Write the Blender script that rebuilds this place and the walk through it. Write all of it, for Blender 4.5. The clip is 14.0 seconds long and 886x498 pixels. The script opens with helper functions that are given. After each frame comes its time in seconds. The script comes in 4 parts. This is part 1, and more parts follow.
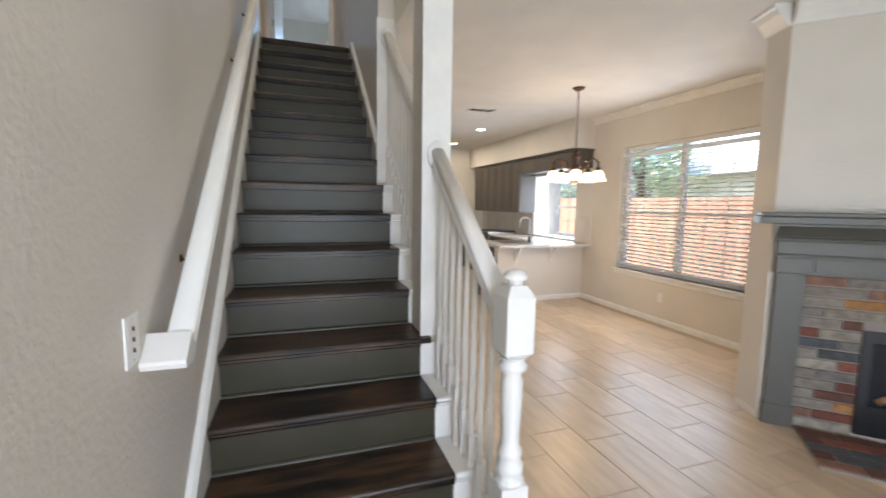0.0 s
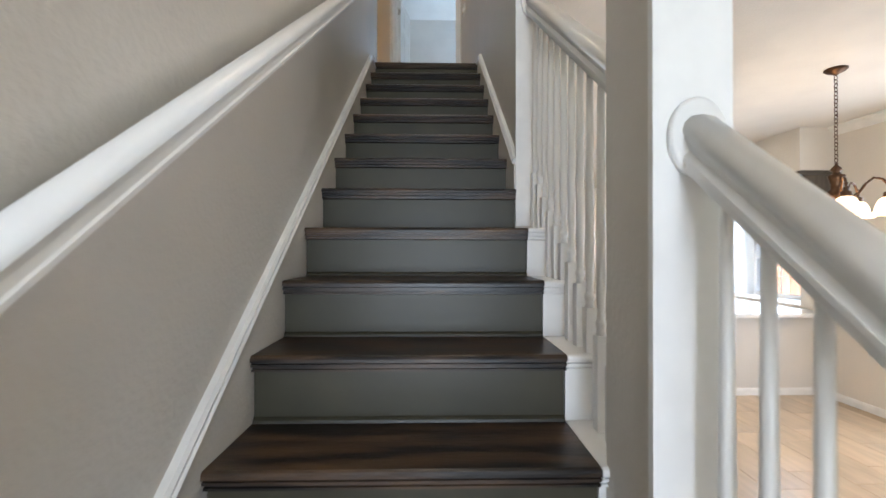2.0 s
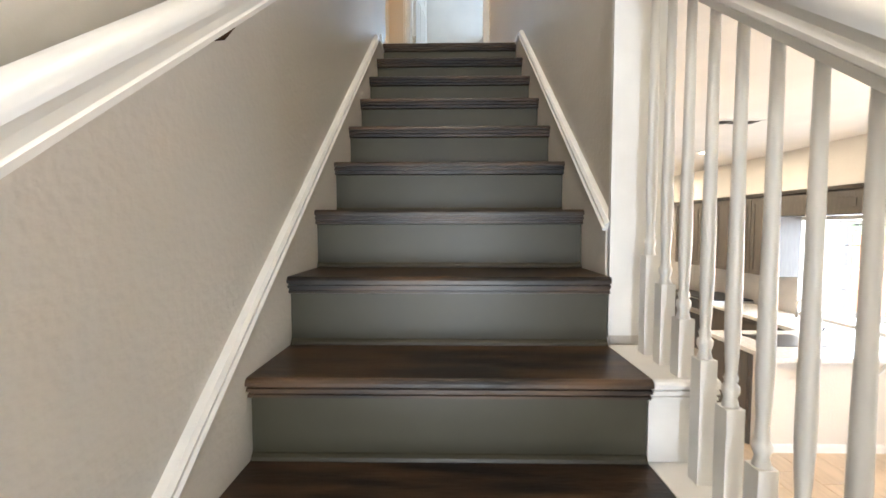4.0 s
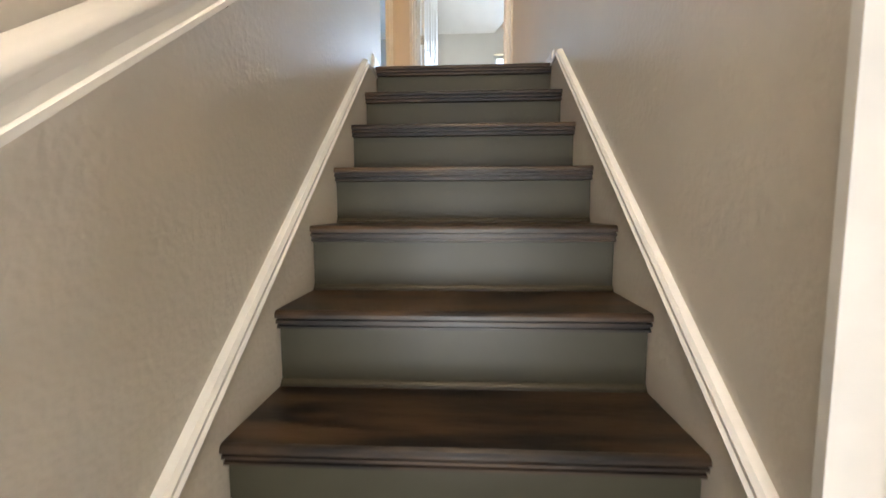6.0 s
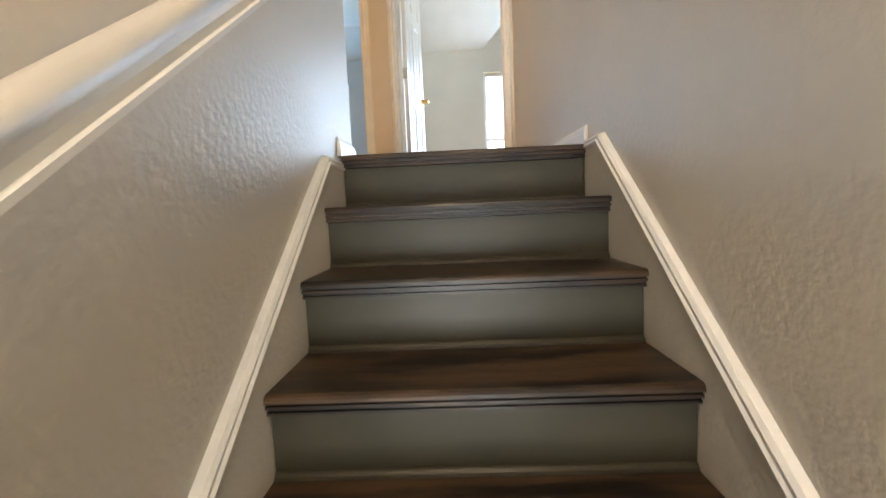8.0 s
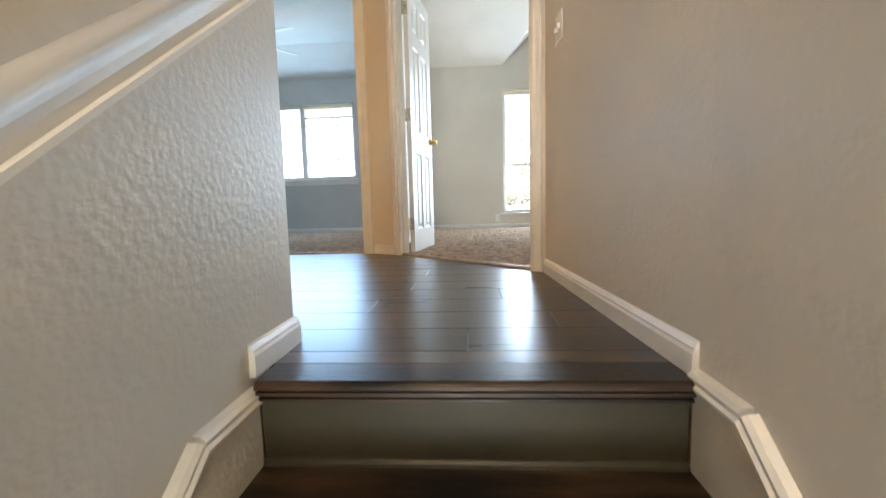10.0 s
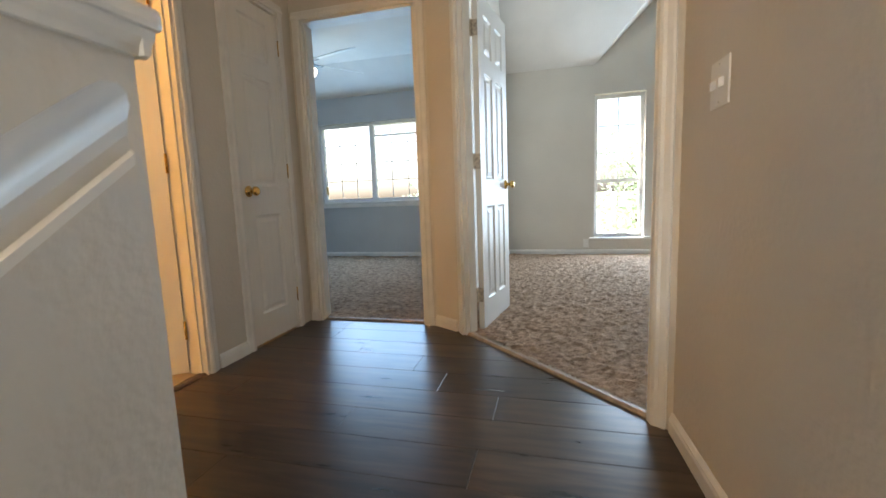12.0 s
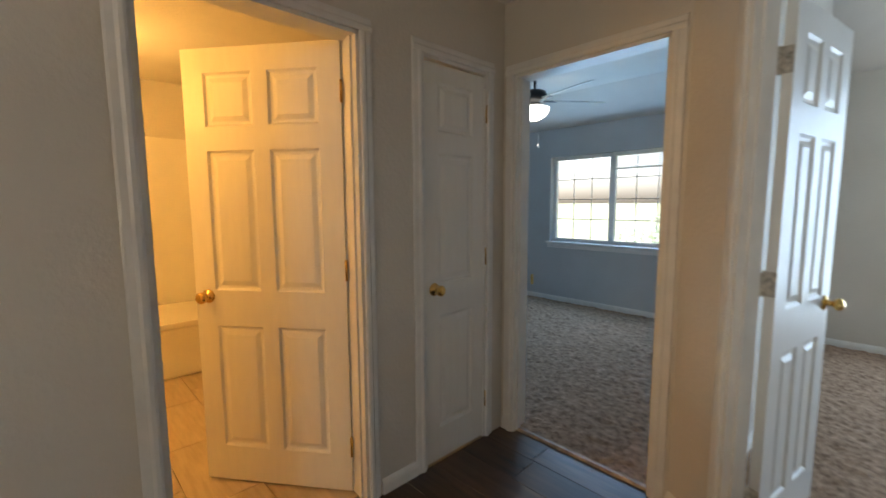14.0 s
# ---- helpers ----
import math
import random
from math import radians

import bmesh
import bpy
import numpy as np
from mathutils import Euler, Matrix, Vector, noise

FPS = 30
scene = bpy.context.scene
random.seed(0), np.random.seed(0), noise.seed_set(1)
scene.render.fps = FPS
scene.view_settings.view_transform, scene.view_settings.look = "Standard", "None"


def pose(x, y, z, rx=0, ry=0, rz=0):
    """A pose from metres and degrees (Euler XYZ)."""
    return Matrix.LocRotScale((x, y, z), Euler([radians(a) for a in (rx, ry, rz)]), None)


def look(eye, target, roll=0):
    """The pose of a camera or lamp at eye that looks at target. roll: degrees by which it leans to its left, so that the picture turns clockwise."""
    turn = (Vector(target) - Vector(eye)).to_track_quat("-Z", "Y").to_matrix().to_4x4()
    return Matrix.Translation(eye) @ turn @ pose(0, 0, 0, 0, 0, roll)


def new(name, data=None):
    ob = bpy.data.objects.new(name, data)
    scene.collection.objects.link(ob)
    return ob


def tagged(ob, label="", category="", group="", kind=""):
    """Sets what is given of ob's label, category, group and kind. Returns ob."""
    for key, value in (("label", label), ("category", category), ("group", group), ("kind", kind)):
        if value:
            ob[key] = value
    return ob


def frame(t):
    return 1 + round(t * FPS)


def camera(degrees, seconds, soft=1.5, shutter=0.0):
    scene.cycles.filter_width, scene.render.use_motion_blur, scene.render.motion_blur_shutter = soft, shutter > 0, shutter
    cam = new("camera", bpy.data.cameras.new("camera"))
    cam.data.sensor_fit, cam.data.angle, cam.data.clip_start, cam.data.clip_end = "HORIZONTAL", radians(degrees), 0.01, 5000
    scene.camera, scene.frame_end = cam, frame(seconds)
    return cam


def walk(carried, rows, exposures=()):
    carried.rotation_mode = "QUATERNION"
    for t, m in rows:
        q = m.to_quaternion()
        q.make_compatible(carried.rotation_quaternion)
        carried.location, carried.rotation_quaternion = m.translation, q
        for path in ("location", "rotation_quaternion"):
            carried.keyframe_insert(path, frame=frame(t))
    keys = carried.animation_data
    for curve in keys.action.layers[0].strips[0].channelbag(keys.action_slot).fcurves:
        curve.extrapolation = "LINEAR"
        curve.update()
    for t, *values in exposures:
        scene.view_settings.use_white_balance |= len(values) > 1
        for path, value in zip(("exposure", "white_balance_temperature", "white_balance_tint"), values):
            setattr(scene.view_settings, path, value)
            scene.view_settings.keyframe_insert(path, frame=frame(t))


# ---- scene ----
cam = camera(93.0, 14.0, shutter=0.3)
PATH = [
    (0, (0.347, -4.941, 1.449), (0.987, -3.058, 1.236), 0.8),
    (0.2, (0.389, -4.847, 1.451), (0.833, -2.907, 1.256), -0.2),
    (0.4, (0.441, -4.715, 1.443), (0.819, -2.757, 1.289), -0.4),
    (0.5, (0.44, -4.613, 1.457), (0.832, -2.656, 1.307), -0.3),
    (0.6, (0.461, -4.586, 1.447), (0.825, -2.623, 1.326), 0.2),
    (1, (0.526, -4.326, 1.452), (0.747, -2.339, 1.388), 1.0),
    (1.5, (0.573, -4.004, 1.466), (0.625, -2.004, 1.452), 0.9),
    (2, (0.518, -3.7, 1.478), (0.563, -1.7, 1.492), 0.1),
    (2.5, (0.514, -3.439, 1.522), (0.527, -1.439, 1.5), -0.1),
    (3, (0.501, -3.235, 1.676), (0.45, -1.237, 1.615), 0.5),
    (5.5, (0.414, -2.426, 2.238), (0.41, -0.433, 2.069), -1.0),
    (6, (0.463, -2.232, 2.411), (0.36, -0.243, 2.224), -0.2),
    (6.5, (0.442, -2.065, 2.556), (0.425, -0.068, 2.443), -1.7),
    (7, (0.45, -1.924, 2.667), (0.44, 0.073, 2.55), -2.6),
    (7.5, (0.45, -1.754, 2.821), (0.32, 0.237, 2.688), -1.8),
    (8, (0.412, -1.579, 2.928), (0.351, 0.412, 2.749), -2.5),
    (8.5, (0.44, -1.413, 3.057), (0.454, 0.578, 2.869), -1.9),
    (9, (0.474, -1.224, 3.234), (0.332, 0.759, 3.014), -1.7),
    (11.5, (0.438, -0.287, 3.855), (0.332, 1.703, 3.695), -1.3),
    (12, (0.446, -0.144, 4.007), (-0.054, 1.777, 3.761), -2.1),
    (12.5, (0.387, 0.008, 4.138), (-0.137, 1.926, 3.917), -2.4),
    (13, (0.413, 0.192, 4.239), (-0.245, 2.062, 3.971), -2.6),
    (13.5, (0.413, 0.353, 4.436), (-0.727, 1.974, 4.162), -3.0),
    (14, (0.287, 0.567, 4.507), (-1.158, 1.933, 4.292), -0.3),
]
walk(cam, [(t, look(eye, target, roll)) for t, eye, target, roll in PATH],
     exposures=[(0, 1.97, 5700, 10), (0.5, 1.84, 5650, 10), (1.0, 1.82, 5600, 9), (2.0, 2.25, 5500, 9), (3.0, 2.8, 5650, 9), (5.5, 3.08, 6250, 12), (7.0, 3.18, 6450, 12), (8.0, 3.08, 6550, 11), (9.0, 3.08, 6600, 10),
                (11.5, 2.68, 6750, 10), (12.5, 2.4, 6300, 10), (13.2, 2.15, 6250, 10), (14.0, 2.05, 6200, 10)])

# world, sun and large lights
world = bpy.data.worlds.new("sky")
scene.world = world
world.use_nodes = True
wn = world.node_tree.nodes
sky = wn.new("ShaderNodeTexSky")
sky.sky_type, sky.sun_disc = "NISHITA", False
sky.sun_elevation, sky.sun_rotation = radians(57), radians(-68)
sky.air_density, sky.dust_density = 0.8, 4.0
wn["Background"].inputs["Strength"].default_value = 0.15
world.node_tree.links.new(sky.outputs[0], wn["Background"].inputs[0])


def lamp(name, kind, m, energy, color=(1, 1, 1), size=0.1, size_y=None):
    d = bpy.data.lights.new(name, kind)
    d.energy, d.color = energy, color
    if kind == "AREA":
        d.shape = "RECTANGLE" if size_y else "SQUARE"
        d.size = size
        if size_y:
            d.size_y = size_y
    elif kind == "SUN":
        d.angle = size
    else:
        d.shadow_soft_size = size
    ob = new(name, d)
    ob.matrix_world = m
    return ob


ZL = 3.152          # upper floor
CEIL = 2.74         # ground-floor ceiling
UCEIL = ZL + 2.44   # upper ceiling
DAY = (0.86, 0.93, 1.0)
WARM = (1.0, 0.62, 0.25)

lamp("sun", "SUN", look((0, 0, 30), (9, -3.6, 15.0)), 5.0, (1, 0.95, 0.88), radians(0.5))
# daylight in the window openings, with one added fill high in the foyer
lamp("window_daylight", "AREA", look((4.50, -1.07, 1.42), (0, -1.07, 1.2)), 6.5, DAY, 1.7, 1.5)
lamp("kitchen_daylight", "AREA", look((4.90, 1.45, 1.45), (0, 1.3, 1.2)), 6, DAY, 1.1, 1.0)
lamp("entry_daylight", "AREA", look((0.55, -7.55, 1.2), (0.5, -3.8, 0.85)), 27, (0.97, 0.98, 1.0), 1.0, 1.7)
# unseen high source at the entry wall, added to brighten the stairwell
lamp("foyer_fill", "AREA", look((0.5, -7.55, 4.5), (0.45, 0, 2.8)), 1.5, (1.0, 0.92, 0.78), 0.9, 1.3)
lamp("bedroom_daylight", "AREA", look((-2.1, 5.64, 4.55), (-2.0, 0, 4.2)), 7.5, (0.32, 0.62, 1.0), 1.6, 1.1)
lamp("arch_daylight", "AREA", look((1.9, 5.83, 4.4), (1.4, 0, 4.0)), 22, (0.58, 0.78, 1.0), 1.7, 2.1)
# lamps of the place, with a bathroom and a stair fill added among them
lamp("bathroom_lamp", "POINT", pose(-1.95, 0.10, ZL + 2.0), 9.5, (1.0, 0.47, 0.085), 0.15)
# second source added in the bathroom to warm the landing's right wall
lamp("bathroom_fill", "POINT", pose(-3.15, 0.75, ZL + 2.0), 6.0, (1.0, 0.50, 0.11), 0.15)
# overhead fill without a known fixture, added to lift the stair walls
lamp("stair_fill", "POINT", pose(0.46, -2.3, UCEIL - 0.12), 13, (1.0, 0.79, 0.56), 0.16)
lamp("kitchen_can_lamp", "AREA", look((3.33, 1.90, CEIL - 0.03), (3.33, 1.90, 0)), 4.0, (1, 0.80, 0.55), 0.14)
lamp("kitchen_can_lamp_far", "AREA", look((3.5, 3.7, CEIL - 0.03), (3.5, 3.7, 0)), 4.0, (1, 0.80, 0.55), 0.14)
lamp("chandelier_lamp", "POINT", pose(3.28, -0.88, 1.62), 6.8, (1, 0.64, 0.30), 0.2)
lamp("fan_lamp", "POINT", pose(-2.08, 4.0, ZL + 1.95), 0.8, (1, 0.9, 0.75), 0.08)


# materials
def mat(name, color, rough=0.6, metal=0.0, vary=0.06, scale=3.0, bump=0.0, bscale=60.0, detail=4.0, color2=None,
        stretch=(1, 1, 1), coat=0.0, piece=0.0, spec=0.5, ramp=(0.3, 0.7)):
    m = bpy.data.materials.new(name)
    m.use_nodes = True
    nt = m.node_tree
    n, l = nt.nodes, nt.links
    b = n["Principled BSDF"]
    b.inputs["Roughness"].default_value, b.inputs["Metallic"].default_value = rough, metal
    b.inputs["Coat Weight"].default_value = coat
    b.inputs["Specular IOR Level"].default_value = spec
    geo = n.new("ShaderNodeNewGeometry")
    mp = n.new("ShaderNodeMapping")
    mp.inputs["Scale"].default_value = stretch
    l.new(geo.outputs["Position"], mp.inputs[0])
    vec = mp.outputs[0]
    info = n.new("ShaderNodeObjectInfo")
    if piece:
        add = n.new("ShaderNodeVectorMath")
        add.operation = "ADD"
        sc = n.new("ShaderNodeMath")
        sc.operation = "MULTIPLY"
        sc.inputs[1].default_value = 37.0
        l.new(info.outputs["Random"], sc.inputs[0])
        l.new(vec, add.inputs[0])
        l.new(sc.outputs[0], add.inputs[1])
        vec = add.outputs[0]
    no = n.new("ShaderNodeTexNoise")
    no.inputs["Scale"].default_value, no.inputs["Detail"].default_value = scale, detail
    l.new(vec, no.inputs["Vector"])
    tone = n.new("ShaderNodeValToRGB")
    c2 = color2 or tuple(c * (1 - 2 * vary) for c in color)
    c1 = color if color2 else tuple(min(1, c * (1 + 2 * vary)) for c in color)
    tone.color_ramp.elements[0].position, tone.color_ramp.elements[1].position = ramp
    tone.color_ramp.elements[0].color, tone.color_ramp.elements[1].color = (*c2, 1), (*c1, 1)
    l.new(no.outputs["Fac"], tone.inputs[0])
    col = tone.outputs[0]
    if piece:
        hsv = n.new("ShaderNodeHueSaturation")
        mr = n.new("ShaderNodeMapRange")
        mr.inputs["To Min"].default_value, mr.inputs["To Max"].default_value = 1 - piece, 1 + piece
        l.new(info.outputs["Random"], mr.inputs["Value"])
        l.new(mr.outputs[0], hsv.inputs["Value"])
        l.new(col, hsv.inputs["Color"])
        col = hsv.outputs[0]
    l.new(col, b.inputs["Base Color"])
    rr = n.new("ShaderNodeMapRange")
    rr.inputs["To Min"].default_value, rr.inputs["To Max"].default_value = max(0.02, rough * 0.85), min(1, rough * 1.15)
    l.new(no.outputs["Fac"], rr.inputs["Value"])
    l.new(rr.outputs[0], b.inputs["Roughness"])
    if bump:
        nb = n.new("ShaderNodeTexNoise")
        nb.inputs["Scale"].default_value, nb.inputs["Detail"].default_value = bscale, 3
        l.new(vec, nb.inputs["Vector"])
        bp = n.new("ShaderNodeBump")
        bp.inputs["Strength"].default_value, bp.inputs["Distance"].default_value = bump, 0.01
        l.new(nb.outputs["Fac"], bp.inputs["Height"])
        l.new(bp.outputs[0], b.inputs["Normal"])
    return m


def glow(name, color, strength):
    m = bpy.data.materials.new(name)
    m.use_nodes = True
    b = m.node_tree.nodes["Principled BSDF"]
    b.inputs["Base Color"].default_value = (*color, 1)
    b.inputs["Emission Color"].default_value, b.inputs["Emission Strength"].default_value = (*color, 1), strength
    return m


M_WALL = mat("wall_paint", (0.64, 0.60, 0.535), 0.48, bump=0.24, bscale=58, vary=0.02, scale=2)
M_CEIL = mat("ceiling_paint", (0.74, 0.71, 0.66), 0.8, bump=0.3, bscale=70, vary=0.02)
M_TRIM = mat("white_trim_paint", (0.76, 0.75, 0.72), 0.35, vary=0.025, scale=9, bump=0.05, bscale=30)
M_RAIL = mat("white_rail_paint", (0.78, 0.77, 0.74), 0.36, vary=0.008, scale=14, bump=0.008, bscale=40)
M_DOOR = mat("door_paint", (0.77, 0.75, 0.70), 0.4, vary=0.01, scale=6, bump=0.02, bscale=18, stretch=(6, 6, 1))
M_TREAD = mat("dark_stained_tread", (0.074, 0.043, 0.022), 0.36, color2=(0.009, 0.007, 0.0055), scale=3.2, detail=10,
              stretch=(1, 6, 6), bump=0.10, bscale=26, piece=0.25, spec=0.35, ramp=(0.40, 0.68))
M_RISER = mat("grey_riser_paint", (0.044, 0.039, 0.023), 0.40, vary=0.06, scale=5, bump=0.04, bscale=30, piece=0.06, spec=0.30)
M_PLANK = mat("dark_plank", (0.088, 0.053, 0.030), 0.29, color2=(0.022, 0.015, 0.011), scale=3.5, detail=8,
              stretch=(1, 8, 8), bump=0.03, bscale=16, piece=0.35)
M_TILE = mat("wood_look_tile", (0.60, 0.475, 0.335), 0.30, color2=(0.46, 0.36, 0.245), scale=3, detail=7,
             stretch=(6, 1.0, 6), bump=0.08, bscale=20, piece=0.10)
M_GROUT = mat("grout", (0.46, 0.37, 0.265), 0.9, bump=0.3, bscale=120)
M_CARPET = mat("brown_carpet", (0.52, 0.37, 0.26), 0.95, color2=(0.21, 0.14, 0.095), scale=26, detail=10, bump=0.8,
               bscale=210, spec=0.1)
M_CABINET = mat("grey_brown_cabinet", (0.085, 0.072, 0.058), 0.4, vary=0.1, scale=6, stretch=(6, 6, 1))
M_COUNTER = mat("pale_counter", (0.66, 0.63, 0.58), 0.2, vary=0.07, scale=40)
M_BACKSPLASH = mat("pale_splash_tile", (0.62, 0.58, 0.52), 0.25, vary=0.04, scale=5)
M_MANTEL = mat("grey_mantel_paint", (0.105, 0.102, 0.088), 0.45, vary=0.04, scale=5, bump=0.05, bscale=30)
M_METAL = mat("brushed_steel", (0.5, 0.49, 0.47), 0.3, 1.0, vary=0.05, scale=20)
M_BRASS = mat("polished_brass", (0.72, 0.48, 0.16), 0.18, 1.0, vary=0.05, scale=20)
M_HINGE = mat("worn_hinge_paint", (0.52, 0.47, 0.40), 0.35, 0.5, vary=0.2, scale=60)
M_BRONZE = mat("oiled_bronze", (0.10, 0.055, 0.03), 0.35, 0.9, vary=0.15, scale=25)
M_BLACK = mat("black_enamel", (0.012, 0.012, 0.013), 0.3, vary=0.1)
M_PLASTIC = mat("white_plastic", (0.78, 0.77, 0.73), 0.3, vary=0.01)
M_VINYL = mat("white_window_vinyl", (0.8, 0.8, 0.8), 0.4, vary=0.02)
M_SLAT = mat("white_blind_slat", (0.82, 0.82, 0.80), 0.45, vary=0.02)
M_FENCE = mat("red_cedar_fence", (0.44, 0.25, 0.165), 0.8, color2=(0.30, 0.155, 0.095), scale=5, stretch=(6, 6, 0.7),
              bump=0.3, bscale=30, piece=0.2)
M_BRICKWALL = mat("red_brick", (0.33, 0.12, 0.08), 0.85, vary=0.15, scale=30, bump=0.4, piece=0.25)
M_MORTAR = mat("mortar", (0.30, 0.27, 0.24), 0.95, bump=0.5, bscale=90)
M_TUB = mat("tub_enamel", (0.78, 0.75, 0.68), 0.15, vary=0.01)
M_BATHTILE = mat("bath_floor_tile", (0.55, 0.45, 0.33), 0.35, color2=(0.42, 0.33, 0.23), scale=4, stretch=(1.2, 8, 8), piece=0.1)
M_GRASS = mat("lawn", (0.20, 0.22, 0.12), 0.9, vary=0.2, scale=8, bump=0.8, bscale=60)
M_LEAF = mat("leaves", (0.12, 0.17, 0.065), 0.6, vary=0.3, scale=3)


def translucent(m, color, share):
    t = m.node_tree
    tr, mx = t.nodes.new("ShaderNodeBsdfTranslucent"), t.nodes.new("ShaderNodeMixShader")
    tr.inputs[0].default_value, mx.inputs[0].default_value = (*color, 1), share
    t.links.new(t.nodes["Principled BSDF"].outputs[0], mx.inputs[1])
    t.links.new(tr.outputs[0], mx.inputs[2])
    t.links.new(mx.outputs[0], t.nodes["Material Output"].inputs[0])


translucent(M_LEAF, (0.60, 0.70, 0.58), 0.75)
translucent(M_SLAT, (0.92, 0.92, 0.92), 0.6)
M_BARK = mat("bark", (0.14, 0.10, 0.07), 0.9, vary=0.2, scale=12, bump=0.6)
M_BULB = glow("lit_frosted_glass", (1.0, 0.70, 0.36), 0.75)
M_CAN = glow("lit_can_lens", (1.0, 0.85, 0.6), 3.0)


def glass_mat():
    m = bpy.data.materials.new("window_glass")
    m.use_nodes = True
    b = m.node_tree.nodes["Principled BSDF"]
    b.inputs["Transmission Weight"].default_value, b.inputs["Roughness"].default_value = 1.0, 0.0
    b.inputs["IOR"].default_value = 1.05
    return m


M_GLASS = glass_mat()


# mesh helpers
def box(bm, x0, x1, y0, y1, z0, z1, bevel=0.0):
    xs, ys, zs = sorted((x0, x1)), sorted((y0, y1)), sorted((z0, z1))
    v = [bm.verts.new((x, y, z)) for z in zs for y in ys for x in xs]
    fs = [bm.faces.new([v[i] for i in f]) for f in
          ((0, 2, 3, 1), (4, 5, 7, 6), (0, 1, 5, 4), (2, 6, 7, 3), (0, 4, 6, 2), (1, 3, 7, 5))]
    if bevel:
        es = list({e for f in fs for e in f.edges})
        bmesh.ops.bevel(bm, geom=es, offset=bevel, segments=2, affect="EDGES", profile=0.6)
    return bm


def solid(bm, loop, push):
    """A prism from a 3D loop pushed along a vector."""
    push = Vector(push)
    a = [bm.verts.new(p) for p in loop]
    b = [bm.verts.new(Vector(p) + push) for p in loop]
    n = len(a)
    fs = [bm.faces.new(a), bm.faces.new(b[::-1])]
    for i in range(n):
        fs.append(bm.faces.new((a[i], b[i], b[(i + 1) % n], a[(i + 1) % n])))
    bmesh.ops.recalc_face_normals(bm, faces=fs)
    return bm


def footprint(bm, pts, z0, z1):
    return solid(bm, [(x, y, z0) for x, y in pts], (0, 0, z1 - z0))


def run(bm, p0, p1, profile, out, up=(0, 0, 1)):
    """A moulding from p0 to p1; profile of (out, up) pairs."""
    p0, p1, out, up = Vector(p0), Vector(p1), Vector(out).normalized(), Vector(up).normalized()
    return solid(bm, [p0 + out * a + up * b for a, b in profile], p1 - p0)


def lathe(bm, profile, centre=(0, 0, 0), n=16, m=None):
    m = m or Matrix.Identity(4)
    c = Vector(centre)
    rings = []
    for r, z in profile:
        rings.append([bm.verts.new(m @ (c + Vector((max(r, 1e-4) * math.cos(2 * math.pi * i / n), max(r, 1e-4) * math.sin(2 * math.pi * i / n), z))))
                      for i in range(n)])
    fs = []
    for a, b in zip(rings, rings[1:]):
        for i in range(n):
            f = bm.faces.new((a[i], a[(i + 1) % n], b[(i + 1) % n], b[i]))
            f.smooth = True
            fs.append(f)
    fs += [bm.faces.new(rings[0][::-1]), bm.faces.new(rings[-1])]
    bmesh.ops.recalc_face_normals(bm, faces=fs)
    return bm


def tube(bm, pts, r, n=8):
    pts = [Vector(p) for p in pts]
    rings = []
    for i, p in enumerate(pts):
        d = (pts[min(i + 1, len(pts) - 1)] - pts[max(i - 1, 0)]).normalized()
        q = d.to_track_quat("Z", "Y").to_matrix()
        rings.append([bm.verts.new(p + q @ Vector((r * math.cos(2 * math.pi * k / n), r * math.sin(2 * math.pi * k / n), 0)))
                      for k in range(n)])
    for a, b in zip(rings, rings[1:]):
        s = min(range(n), key=lambda k: (b[k].co - a[0].co).length)
        for k in range(n):
            f = bm.faces.new((a[k], a[(k + 1) % n], b[(k + 1 + s) % n], b[(k + s) % n]))
            f.smooth = True
    bm.faces.new(rings[0][::-1])
    bm.faces.new(rings[-1])
    return bm


def mesh(name, bm, material):
    me = bpy.data.meshes.new(name)
    bm.normal_update()
    bm.to_mesh(me)
    bm.free()
    me.materials.append(material)
    return me


def part(name, bm, material, parent=None, label="", m=None):
    me = bm if isinstance(bm, bpy.types.Mesh) else mesh(name, bm, material)
    ob = new(name, me)
    if parent is not None:
        ob.parent = parent
    if m is not None:
        ob.matrix_basis = m
    if label:
        tagged(ob, label)
    return ob


def thing(name, label, category, group="", m=None, kind=""):
    ob = new(name)
    ob.empty_display_size = 0.1
    if m is not None:
        ob.matrix_basis = m
    return tagged(ob, label, category, group, kind)


def structure(name, bm, material, label, category="wall"):
    return tagged(part(name, bm, material), label, category, kind="structure")


def B():
    return bmesh.new()


def boxes(*rows):
    bm = bmesh.new()
    for r in rows:
        box(bm, *r)
    return bm


# stair dimensions
RISE, RUN, WIDE, OVER = 0.197, 0.25, 0.903, 0.026
STEPS = 16
WL = -0.02      # left wall face
WR = 0.92       # right wall face
SLOPE = RISE / RUN


def nose_z(y):
    return ZL + y * SLOPE


# ---- walls, ground floor
structure("wall_stair", boxes((-0.14, WL, -7.6, 0.262, 0, 3.12), (-0.14, WL, -7.6, -3.8, 3.12, UCEIL), (-0.14, WL, -3.8, 0.262, 3.12, 4.18)),
          M_WALL, "greige orange-peel painted wall beside the stairs")
structure("wall_stair_right", boxes((WR, 1.04, -1.70, 1.30, 0, UCEIL)), M_WALL, "greige textured wall enclosing the upper flight")
structure("wall_post", boxes((WR, 1.045, -2.945, -2.73, 0, CEIL - 0.02)), M_WALL, "greige textured wall stub between stair rails")
structure("floor", boxes((-0.14, 4.7, -7.6, 4.7, -0.12, -0.0025)), M_GROUT, "grouted slab under wood-look tiles", "floor")
